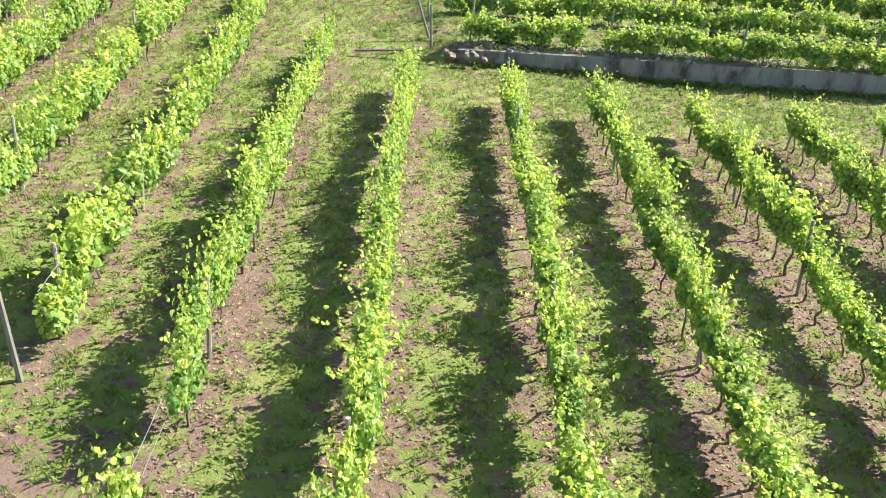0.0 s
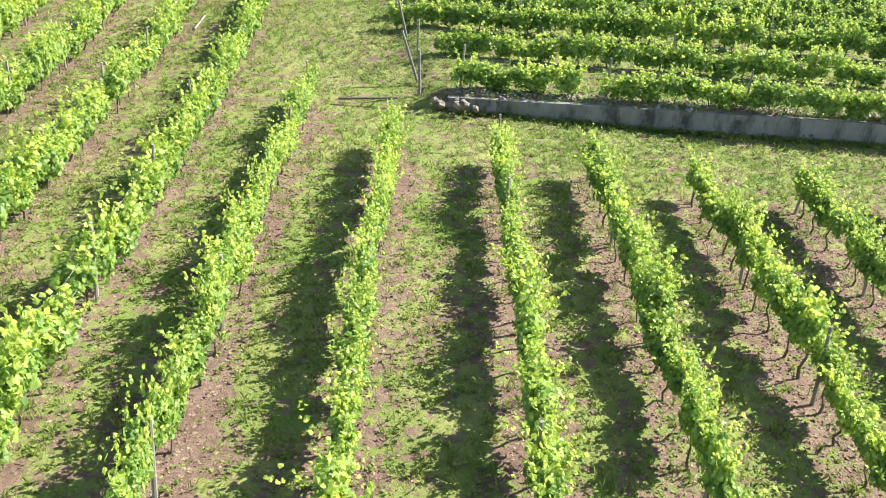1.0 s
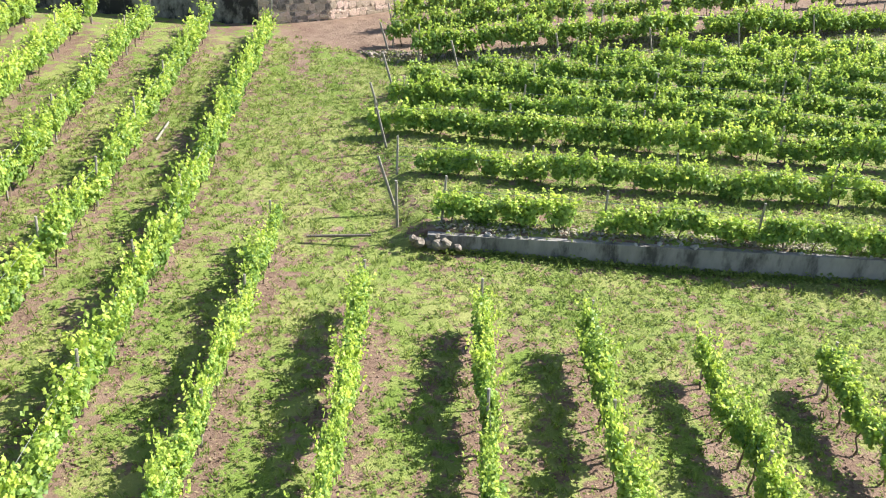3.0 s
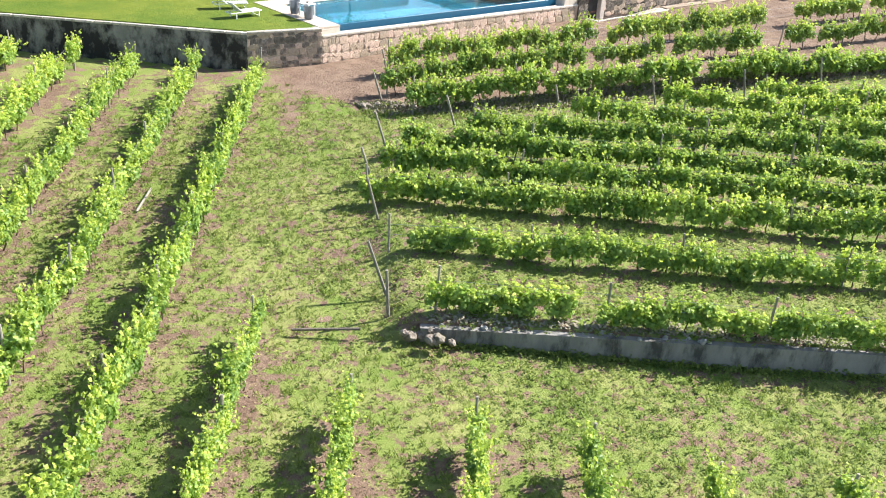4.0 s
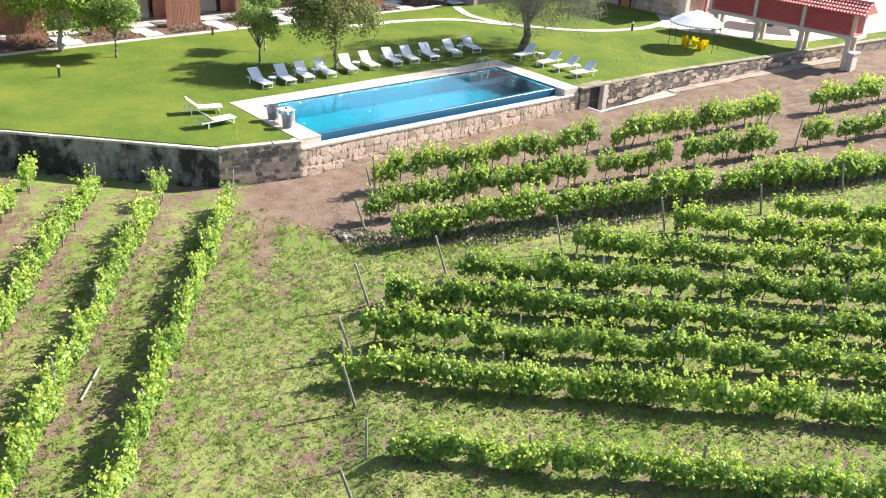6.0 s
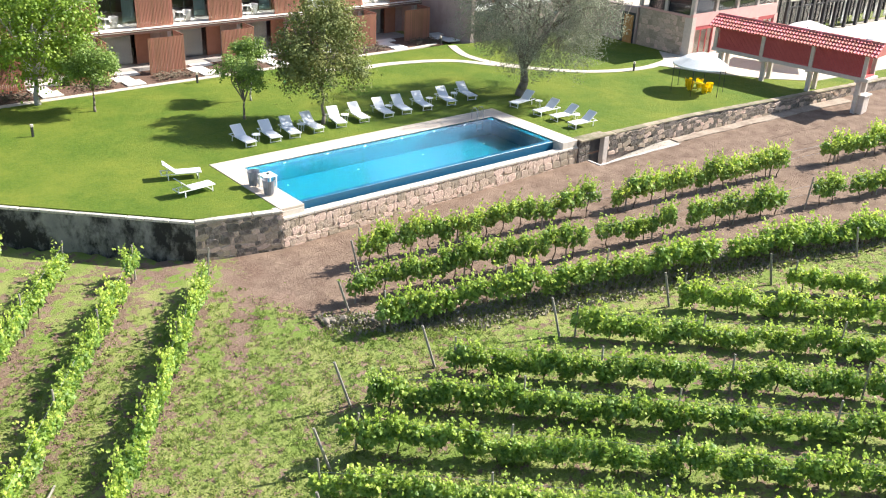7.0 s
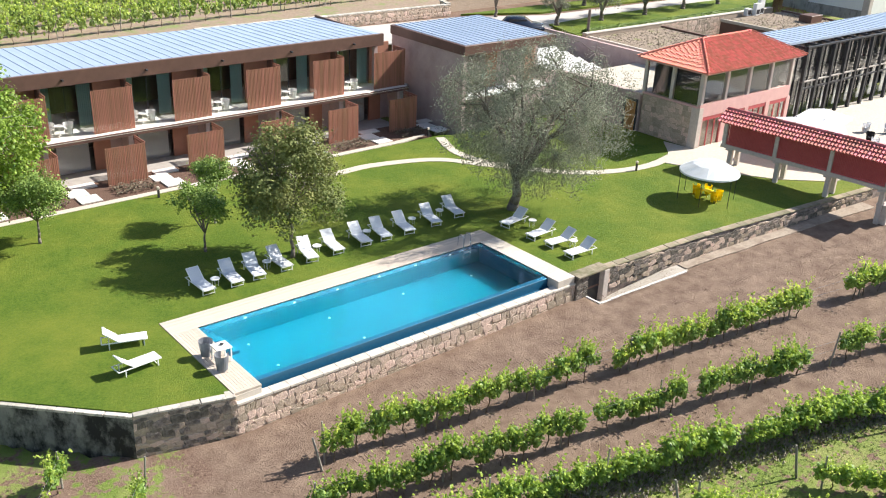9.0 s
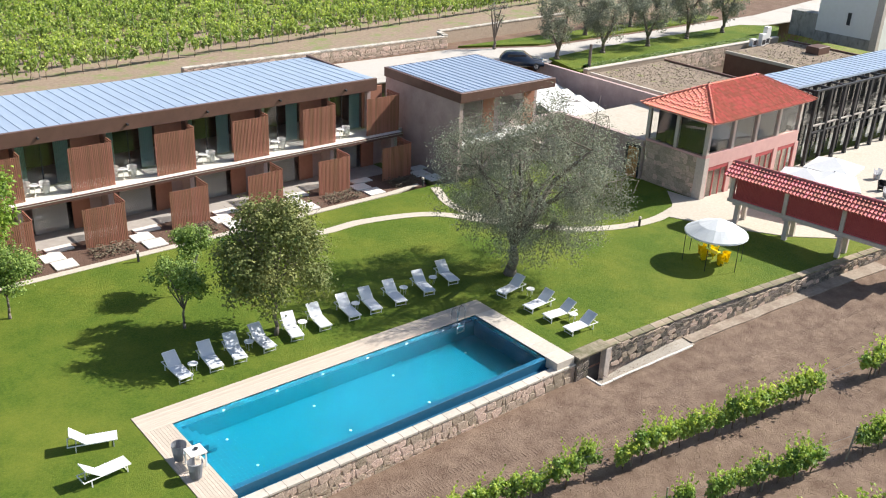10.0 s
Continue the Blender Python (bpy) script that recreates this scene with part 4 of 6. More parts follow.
def tree(name, at, height, crown_r, crown_z, leaf, leaf_mat, bark, label, seed, trunk_h, trunk_r, leaves=6000, leaf_size=0.16, forks=5, spread=1.0, category="tree", slim=1.0, twigs=7, lean=(0.0, 0.0), clumps=0, low=-0.6, taper=0.0):
    """Tapered trunk with limbs and branchlets, and leaves in clumps round the branch ends."""
    rnd = random.Random(seed)
    ob = thing(name, label, category, at)
    bm = bmesh.new()
    tips = []
    p = Vector((0, 0, -0.1))
    segs = 4
    for s in range(segs):
        q = Vector((rnd.gauss(0, 0.05) * height * 0.15, rnd.gauss(0, 0.05) * height * 0.15, trunk_h * (s + 1) / segs))
        rod(bm, p, q, trunk_r * (1.25 if s == 0 else 1 - 0.1 * s), trunk_r * (1 - 0.1 * (s + 1)), 8)
        p = q
    base = p
    centre = Vector((lean[0], lean[1], crown_z))
    for f in range(forks):
        a = f * 6.283 / forks + rnd.uniform(-.4, .4)
        end = centre + Vector((math.cos(a) * crown_r * rnd.uniform(0.35, 0.7), math.sin(a) * crown_r * rnd.uniform(0.35, 0.7), rnd.uniform(-0.2, 0.55) * (height - crown_z)))
        m1 = base.lerp(end, 0.5) + Vector((rnd.gauss(0, .2), rnd.gauss(0, .2), 0.1 * height * rnd.random()))
        rod(bm, base, m1, trunk_r * 0.6, trunk_r * 0.4, 6)
        rod(bm, m1, end, trunk_r * 0.4, trunk_r * 0.22, 6)
        for g in range(twigs):
            st = (m1 if g % 2 else end).lerp(end, rnd.random())
            d = Vector((rnd.gauss(0, 1), rnd.gauss(0, 1), rnd.gauss(0.3, 0.8))).normalized()
            tip = st + d * crown_r * rnd.uniform(0.25, 0.5) * spread
            rel = tip - centre
            k = math.hypot(rel.x / crown_r, rel.y / crown_r, rel.z / (height - crown_z))
            if k > 1:
                tip = centre + rel / k
            rod(bm, st, tip, trunk_r * 0.16, trunk_r * 0.06, 4)
            tips += [tip, st.lerp(tip, 0.6)]
            for h in range(4):
                d2 = Vector((rnd.gauss(0, 1), rnd.gauss(0, 1), rnd.gauss(0.1, 0.8))).normalized()
                t2 = tip + d2 * crown_r * 0.2
                rod(bm, tip, t2, trunk_r * 0.06, trunk_r * 0.03, 3)
                tips.append(t2)
    if clumps:
        limbs, tips = tips, []
        for _ in range(clumps):
            d = Vector((rnd.gauss(0, 1), rnd.gauss(0, 1), rnd.gauss(0, 1))).normalized()
            if d.z < low:
                d = Vector((d.x, d.y, low)).normalized()
            k = rnd.uniform(0.3, 1.0) ** 0.6 * (1.0 + 0.16 * noise.noise(d * 2.3 + Vector((seed, 0, 0))))
            wide = crown_r * (1 - taper * max(0.0, d.z * k))
            tip = centre + Vector((d.x * wide, d.y * wide, d.z * (height - crown_z))) * k
            near = min(limbs, key=lambda q: (q - tip).length)
            rod(bm, near, tip, trunk_r * 0.05, trunk_r * 0.02, 3)
            tips += [tip, tip, near.lerp(tip, 0.6)]
    part("trunk", bm, bark, ob, "", True)
    cl = min(0.42, crown_r * 0.15)

    def place(r):
        c = r.choice(tips)
        d = Vector((r.gauss(0, 1), r.gauss(0, 1), r.gauss(0, 1)))
        return c + d * cl * 0.7, d.normalized()

    part("crown", leaf_cloud(rnd, leaves, place, leaf_size, "crown", leaf_mat, slim=slim, plain=True), leaf_mat, ob)
    return ob


tree("olive_tree", (22.3, 2.7, -0.05), 10.6, 5.7, 5.9, "olive", OLIVE_LEAF, BARK, "large old olive tree with thin grey-green foliage", 5, 1.9, 0.36, 64000, 0.12, 9, slim=0.36, twigs=4, lean=(0.7, -0.5), clumps=520, low=-0.6)
tree("lawn_tree", (7.49, 4.2, -0.05), 7.7, 2.95, 4.7, "leaf", AUTUMN_LEAF, BARK, "young broadleaf tree with bronze-green leaves on the lawn", 6, 2.2, 0.11, 19000, 0.12, 8, twigs=4, clumps=180, low=-0.5, taper=0.45)
tree("small_tree", (4.06, 7.42, -0.05), 4.2, 1.5, 2.6, "leaf", GREEN_LEAF, BARK, "small green tree with a forked trunk on the lawn", 7, 1.1, 0.08, 4600, 0.10, 6, twigs=6)
tree("small_tree", (6.3, 10.7, -0.05), 4.4, 1.35, 3.0, "leaf", GREEN_LEAF, PALE_BARK, "slim small green tree behind another on the lawn", 17, 1.6, 0.06, 4600, 0.10, 6, twigs=6)
tree("small_tree", (-2.7, 13.3, -0.05), 4.3, 1.8, 2.8, "leaf", GREEN_LEAF, BARK, "small round green tree near the rooms", 8, 1.3, 0.08, 9500, 0.10, 7, twigs=8)
tree("tall_tree", (-5.0, 16.4, -0.05), 9.6, 3.9, 5.4, "leaf", BRIGHT_LEAF, PALE_BARK, "tall bright green tree with a pale trunk", 9, 2.3, 0.17, 21000, 0.15, 7, twigs=4, clumps=170, low=-0.85)

# ---- tower house in detail ----
part("stone_body", B(42.1, 53.9, 4.6, 9.4, -0.5, 3.1), MORTAR, house)
stone_face(house, (42.1, 9.3), (42.1, 4.0), 0.0, 3.0, 0.42, 0.12, 21)
part("front_wall", B(42.05, 53.95, 4.0, 4.2, 2.35, 3.35), ROSE, house)
part("side_sill", B(42.02, 42.2, 4.2, 9.4, 3.05, 3.2), ROSE, house)
# solid box behind the panes, its colour painted as deep indoor shade
part("upper_room", B(42.7, 53.4, 4.8, 9.0, 3.1, 5.8), ROOM_SHADE, house)
part("eave_soffit", B(41.7, 54.2, 3.5, 9.7, 5.7, 5.84), ROSE, house)
for k in range(5):
    x = 42.1 + k * 2.9
    part("pillar", B(x, x + 0.28, 4.0, 4.3, 3.35, 5.72), GRANITE, house)
    part("lower_pillar", B(x, x + 0.5, 3.98, 4.25, -0.1, 2.4), ROSE, house)
    if k < 4:
        part("upper_window", B(x + 0.28, x + 2.9, 4.12, 4.14, 3.35, 5.7), PANE, house)
        lw = part("arched_door", B(x + 0.5, x + 2.9, 4.1, 4.12, -0.1, 2.35), PANE, house)
        for f in (0.5, 1.3, 2.1, 2.82):
            part("door_frame", B(x + f, x + f + 0.09, 4.05, 4.1, -0.1, 2.35), RED_PAINT, lw)
        part("door_head", B(x + 0.5, x + 2.9, 4.04, 4.1, 2.05, 2.36), RED_PAINT, lw)
for k in range(3):
    y = 4.05 + k * 2.6
    part("side_pillar", B(42.06, 42.32, y, y + 0.26, 3.2, 5.72), GRANITE, house)
    if k < 2:
        part("side_window", B(42.16, 42.18, y + 0.26, y + 2.6, 3.2, 5.7), PANE, house)
part("corner_pier", B(42.03, 42.5, 3.97, 4.7, -0.1, 3.1), GRANITE, house)
part("chimney", B(50.6, 50.9, 6.45, 6.75, 7.3, 7.65, 0.03), ROOF_TILE_OLD, house)

# ---- granary on granite legs ----
granary = thing("raised_granary", "red slatted granary on granite legs with an old tiled roof", "granary", (41.0, 0.3, 0), 6.2)
part("floor_beam", B(-0.9, 0.9, -11.7, 0.3, 1.5, 1.75, 0.02), GRANITE, granary)
part("inner_wall", B(-0.5, 0.5, -11.2, -0.1, 1.75, 3.3), RED_PAINT, granary)
part("lower_rail", B(-0.76, 0.76, -11.45, 0.12, 1.75, 1.85), RED_PAINT, granary)
part("upper_rail", B(-0.76, 0.76, -11.45, 0.12, 3.2, 3.34), RED_PAINT, granary)
for k in range(4):
    y = 0.1 - k * 3.8
    for sx in (-0.78, 0.78):
        part("frame_post", B(sx - 0.1, sx + 0.1, y - 0.13, y + 0.13, 1.75, 3.36, 0.01), GRANITE, granary)
for sx in (-0.74, 0.74):
    bm = bmesh.new()
    for k in range(110):
        y = 0.02 - k * 0.104
        box(bm, sx - 0.02, sx + 0.02, y - 0.03, y + 0.03, 1.85, 3.2)
    tagged(part("side_slats", bm, RED_PAINT, granary), kind="stuff")
for k in range(4):
    y = -0.4 - k * 3.55
    zb = -0.1 if y > -8 else -1.3
    for sx in (-0.55, 0.55):
        part("leg", B(sx - 0.15, sx + 0.15, y - 0.15, y + 0.15, zb, 1.5, 0.02), GRANITE, granary)
    part("cross_stone", B(-0.95, 0.95, y - 0.25, y + 0.25, 1.38, 1.5, 0.02), GRANITE, granary)
part("pillar", B(-0.5, 0.5, -11.6, -10.9, -1.6, 0.4, 0.04), GRANITE, granary)
part("pillar_cap", B(-0.62, 0.62, -11.7, -10.8, 0.4, 0.52, 0.02), GRANITE, granary)


def gable_tiles(parent, hx, y0, y1, ze, zr, material):
    bm = bmesh.new()
    v = [bm.verts.new(p) for p in ((-hx, y0, ze), (0, y0, zr), (hx, y0, ze), (-hx, y1, ze), (0, y1, zr), (hx, y1, ze))]
    for f in ((0, 3, 4, 1), (1, 4, 5, 2), (0, 1, 2), (5, 4, 3), (0, 2, 5, 3)):
        bm.faces.new([v[i] for i in f])
    part("roof", bm, material, parent)
    verts, faces = [], []
    for side in (-1, 1):
        y = y0 + 0.1
        while y < y1:
            for i in range(4):
                x0, x1 = side * hx * (1.05 - i * 0.26), side * hx * (1.05 - (i + 1) * 0.26)
                k = len(verts)
                for x, r, lift in ((x0, 0.1, 0.05), (x1, 0.085, 0.0)):
                    z = zr + (ze - zr) * abs(x) / hx + lift
                    for t in range(5):
                        g = math.pi * t / 4
                        verts.append((x, y + math.cos(g) * r, z + math.sin(g) * r))
                faces.extend((k + t, k + t + 1, k + 6 + t, k + 5 + t) for t in range(4))
                faces.append((k, k + 1, k + 2, k + 3, k + 4))
            y += 0.24
    n = int((y1 - y0) / 0.45)
    for i in range(n):
        k = len(verts)
        for yy, r in ((y0 + i * 0.45, 0.12), (y0 + (i + 1) * 0.45, 0.1)):
            for t in range(5):
                g = math.pi * t / 4
                verts.append((math.cos(g) * r, yy, zr + 0.03 + math.sin(g) * r))
        faces.extend((k + t, k + t + 1, k + 6 + t, k + 5 + t) for t in range(4))
    tagged(part("roof_tiles", data_mesh("roof_tiles", verts, faces, material, True), material, parent), kind="stuff")


gable_tiles(granary, 1.15, -12.0, 0.7, 3.3, 4.05, ROOF_TILE_OLD)

# ---- glazed hall ----
hall = thing("glazed_hall", "dark steel and glass hall with a zinc roof", "building")
part("roof", B(54.6, 93, 5.3, 9.2, 6.15, 6.32), ZINC, hall)
for k in range(44):
    part("standing_seam", B(54.9 + k * 0.85, 54.93 + k * 0.85, 5.3, 9.2, 6.32, 6.37), ZINC, hall)
# hall rear wall and inner floor coloured dim in place of indoor shade
part("rear_wall", B(55.2, 93, 8.9, 9.1, -0.3, 6.15), ROOM_SHADE_DIM, hall)
part("inner_floor", B(55.2, 93, 5.4, 8.9, 2.9, 3.1), ROOM_SHADE_DIM, hall)
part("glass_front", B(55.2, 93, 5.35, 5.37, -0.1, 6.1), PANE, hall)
# near-black wall whose colour stands in for the gloom behind the glass
part("room_wall", B(55.2, 93, 7.4, 7.6, -0.1, 6.1), ROOM_SHADE, hall)
for k in range(18):
    x = 55.6 + k * 2.1
    part("column", B(x, x + 0.28, 3.95, 4.2, -0.1, 6.2), DARK_METAL, hall)
    part("rafter", B(x + 0.08, x + 0.2, 4.2, 5.35, 5.98, 6.16), DARK_METAL, hall)
    part("mullion", B(x + 1.0, x + 1.08, 5.28, 5.35, -0.1, 6.1), DARK_METAL, hall)
    part("blind", B(x + 0.2, x + 0.9, 5.6, 5.62, -0.1, 2.8), CREAM_CURTAIN, hall)
for z, h, m in ((6.08, 0.13, DARK_METAL), (3.25, 0.09, PATIO), (2.65, 0.12, DARK_METAL)):
    part("beam", B(55.6, 93, 3.98, 4.16, z, z + h), m, hall)

# ---- low block, skylights, planted roofs ----
low_block = thing("low_block", "low plaster block with a white flat roof and a timber door", "building")
part("side_wall", B(41.9, 42.3, 9.5, 18.2, -0.5, 3.0), PINK, low_block)
part("side_wall", B(39.05, 42.3, 18.2, 18.6, -0.5, 3.0), PINK, low_block)
part("white_roof", B(42.3, 51.0, 9.5, 17.5, 2.5, 2.72), SAND, low_block)
part("court_floor", B(39.2, 51.0, 17.5, 30.0, -0.4, 1.0), PATIO, low_block)
part("long_wall", B(51.0, 51.35, 9.5, 30.2, -0.4, 3.7), PINK, low_block)
part("door_recess", B(41.84, 41.9, 9.6, 11.0, -0.1, 2.5), DARK_METAL, low_block)
part("timber_door", B(41.78, 41.84, 9.75, 10.7, -0.1, 2.3), ORANGE_WOOD, low_block)
skylights = thing("sawtooth_skylights", "stepped white sawtooth skylight panels", "skylight")
for r in range(4):
    for c in range(3):
        m = pose(43.6 + c * 1.75 + 0.35 * r, 19.0 + r * 1.95, 1.75 + 0.1 * r, 16, 0, 0)
        part("panel", box(bmesh.new(), 0, 1.68, 0, 1.85, 0, 0.08, 0.01, m), WHITE, skylights)
        part("riser", box(bmesh.new(), 0, 1.68, 1.75, 1.82, -0.7, 0.0, 0, m), DARK_METAL, skylights)
for x0, x1, y0, y1 in ((53.0, 64.0, 12.5, 25.2), (73.3, 85.0, 12.0, 24.6)):
    g = thing("planted_roof_block", "low block with a dry planted roof", "building")
    part("wall_body", B(x0, x1, y0, y1, -0.5, 3.2), BROWN_METAL, g)
    part("parapet", B(x0 - 0.1, x1 + 0.1, y0 - 0.1, y0 + 0.15, 3.2, 3.5), COPING, g)
    part("parapet", B(x0 - 0.1, x0 + 0.15, y0 + 0.15, y1, 3.2, 3.5), COPING, g)
    part("parapet", B(x1 - 0.15, x1 + 0.1, y0 + 0.15, y1, 3.2, 3.5), BROWN_METAL, g)
    part("planting", B(x0 + 0.15, x1 - 0.15, y0 + 0.15, y1, 3.2, 3.32), SEDUM, g)
box_vent = thing("roof_vent", "dark boxy vent on the planted roof", "vent")
part("body", B(81.0, 83.2, 18.5, 20.0, 3.32, 4.1, 0.03), BROWN_METAL, box_vent)
for k in range(3):
    u = thing("air_unit", "pale boxy rooftop air unit", "air conditioner", (78.4 + k * 1.2, 24.8 - 0.3 * (k == 1), 3.3), group="air units")
    part("case", B(0, 0.8, 0, 0.5, 0, (0.8, 1.3, 1.9)[k], 0.02), WHITE, u)
    part("grille", B(0.1, 0.7, -0.012, 0.0, 0.15, 0.65), DARK_METAL, u)
bank_wall = wall_run("wall_court", [(52.9, 25.5), (84.5, 25.5)], 0.5, [3.6, 3.6], [0.0, 0.0], MORTAR, "pale stone wall above the courtyard", COPING, 0.1)

stone_face(bank_wall, (64.2, 25.5), (75.0, 25.5), 1.6, 3.5, 0.42, 0.1, 55)

# ---- upper ground behind the buildings ----
flat([(27.0, 33.4), (52.0, 30.6), (60, 32.0), (96, 31.8), (140, 30), (140, 44), (96, 36.6), (78, 36.2), (58, 36.0), (48, 39.8), (27.0, 40.4)], 3.27, "road", ASPHALT, "pale dusty access road behind the buildings", "road", 0.1)
flat([(52.5, 26.05), (85, 26.05), (92, 30.2), (88, 33.0), (75, 33.0), (62, 32.6), (54, 31.6)], 3.42, "verge", LAWN, "mown grass verge beside the road", "lawn", 0.4)
flat([(49.5, 40.2), (58, 37.0), (78, 37.0), (90, 37.6), (90, 40.0), (60, 40.4)], 3.40, "verge", LAWN, "mown grass strip below the stone wall", "lawn", 0.4)
far_wall = wall_run("wall_far", [(20.0, 41.0), (48.6, 40.8)], 0.5, [4.3, 4.3], [2.8, 2.8], MORTAR, "rough stone wall below the far vineyard", CAPSTONE, 0.12)
stone_face(far_wall, (20.0, 41.0), (48.6, 40.8), 3.2, 4.25, 0.42, 0.14, 31)
wall_run("wall_far_east", [(48.6, 40.8), (48.9, 42.4), (75.0, 43.6), (110.0, 46.0)], 0.5, [4.4, 4.5, 4.6, 4.7], [2.8] * 4, MORTAR, "stone wall stepping back behind the olive trees", CAPSTONE, 0.12)

rows_far = []
for k in range(15):
    off = k * 2.9
    rows_far.append(((-12.0 - 2 + off * 0.1, 43.0 + off), (86.0 + off, 55.5 + off)))
flat([(-60, 36), (20, 41.3), (48.5, 41.2), (49, 42.8), (110, 47.0), (300, 60), (300, 110), (-60, 110)], 3.6, "far_field", mat("field_soil", (0.24, 0.17, 0.12), (0.34, 0.26, 0.19), rough=0.95, scale=3, bump=0.03, spots=(0.20, 0.24, 0.08), spot_scale=0.5, spot_range=(0.5, 0.65)),
     "bare brown soil of the far vineyard", "field", 0.4)
for k, (a, b) in enumerate(rows_far):
    vine_row(a, b, "far vine rows", "far row of leafy green grapevines", 1.25, 0.03, 70 + k, step=1.5, zfun=lambda x, y: 3.6, posts=6.0, width=0.8, single=False, wires=False)

tagged(new("trellis_wire", mesh_of(WIRES, "trellis_wire", WIRE)), "thin galvanised wires strung along the vine posts", "wire", kind="stuff")
tagged(new("far_trellis_posts", mesh_of(FAR_POSTS, "far_trellis_posts", POST_WOOD)), "weathered wooden posts of the farther vine rows", "post", kind="stuff")

# ---- white house ----
far_house = thing("white_house", "white plaster house corner with grey stone trim", "building")
part("wall_body", B(92.5, 107.0, 18.2, 25.8, 2.5, 12.0), WHITE, far_house)
part("corner_trim", B(92.4, 93.1, 18.1, 18.9, 2.5, 12.0), GRANITE, far_house)
part("plinth", B(92.44, 92.5, 18.9, 25.8, 2.5, 3.7), CONCRETE_OLD, far_house)
part("slit_window", B(92.42, 92.5, 21.7, 22.1, 4.9, 6.3), DARK_METAL, far_house)
part("window", B(92.42, 92.5, 20.6, 22.4, 8.3, 9.7), DARK_METAL, far_house)
part("yard_wall", B(93.2, 95.0, 25.8, 29.6, 2.5, 5.4), CONCRETE_OLD, far_house)

# ---- lawn edges, paths and terrace ----
flat([(37.6, 3.1), (39.0, 0.2), (41.6, -3.6), (44.5, -6.0), (56, -7.2), (75, -8.6), (93, -8.6), (93, 5.2), (54, 4.4), (42.0, 4.1), (41.6, 6.5), (39.8, 4.6)], 0.012, "terrace", SAND, "sunlit sandy terrace beside the house", "terrace", 0.2)


def ribbon(points, width, z, name, material, label):
    pts = []
    for i in range(len(points) - 1):
        p0, p1, p2, p3 = (Vector(points[max(0, min(len(points) - 1, i + k))]) for k in (-1, 0, 1, 2))
        for t in range(8):
            u = t / 8
            pts.append(0.5 * ((2 * p1) + (p2 - p0) * u + (2 * p0 - 5 * p1 + 4 * p2 - p3) * u * u + (3 * p1 - p0 - 3 * p2 + p3) * u ** 3))
    pts.append(Vector(points[-1]))
    verts, faces = [], []
    rnd = random.Random(3)
    for i, p in enumerate(pts):
        d = (pts[min(len(pts) - 1, i + 1)] - pts[max(0, i - 1)]).normalized()
        nn = Vector((-d.y, d.x)) * width * 0.5
        for o, zz in ((nn * rnd.uniform(.93, 1.07), -0.1), (nn, 0), (-nn, 0), (-nn * rnd.uniform(.93, 1.07), -0.1)):
            verts.append((p.x + o.x, p.y + o.y, (z_at(p.x, p.y) + 0.05 if z is None else z) + zz))
    for i in range(len(pts) - 1):
        for k in range(3):
            faces.append((i * 4 + k, i * 4 + k + 1, i * 4 + 5 + k, i * 4 + 4 + k))
    tagged(new(name, data_mesh(name, verts, faces, material)), label, "path", kind="structure")


ribbon([(12.5, 16.4), (16.1, 14.1), (19.6, 14.0), (24.1, 12.6), (26.6, 9.6), (30.0, 5.7), (33.0, 4.0), (36.2, 3.4), (39.4, 3.9)], 0.75, 0.0, "path_garden", SAND, "winding pale stone path across the lawn")
ribbon([(27.6, 16.4), (26.4, 13.2), (26.8, 10.2), (28.2, 8.0)], 0.7, 0.004, "path_branch", SAND, "short pale path branching to the corner block")
TRACK = mat("trodden_soil", (0.145, 0.096, 0.07), (0.24, 0.166, 0.122), rough=0.95, scale=6, bump=0.02)
ramp = thing("gravel_ramp", "pale gravel ramp sunk below a white kerb, leading to a door", "ramp", kind="structure")
rv, rf = [], []
for k in range(15):
    x = 19.3 + k * 0.5
    for y in (-6.3 - 0.083 * max(0.0, x - 20.7), pit_y(x) + 0.02):
        rv.append((x, y, min(-2.1 + 0.155 * (x - 19.3), z_at(x, -7.9) + 0.03)))
    if k:
        n = 2 * k
        rf.append((n - 2, n - 1, n + 1, n))
part("gravel", data_mesh("gravel", rv, rf, PALE_GRAVEL), PALE_GRAVEL, ramp)
for k in range(9):
    x = 19.32 + k * 0.75
    bmk = box(bmesh.new(), -0.372, 0.372, -0.06, 0.06, -0.95, 0.05, 0.01)
    kb = part("kerb", bmk, WHITE_SLAB, ramp)
    kb.matrix_basis = pose(x + 0.375, pit_y(x + 0.375), z_at(x + 0.375, -7.5), 0, -1.7, -3.26)
part("kerb", B(19.2, 19.32, -7.44, -6.42, -2.3, z_at(19.3, -7.0) + 0.05, 0.01), WHITE_SLAB, ramp)
ribbon([(26.3, -7.12), (31, -7.55), (36.8, -8.1), (44.0, -8.95)], 1.0, None, "kerb_strip", mat("sandy_track", (0.27, 0.215, 0.165), (0.40, 0.33, 0.26), rough=0.95, scale=5, bump=0.02, spots=(0.22, 0.16, 0.12), spot_scale=0.8, spot_range=(0.45, 0.65)), "trodden pale strip along the retaining wall")
stone_face(bpy.data.objects["wall_east"], (20.8, -6.45), (45.3, -8.48), -1.3, -0.06, 0.34, 0.08, 41, kinds=STONE_MESHES[:4] + DARK_STONES[4:])

# ---- sun loungers ----


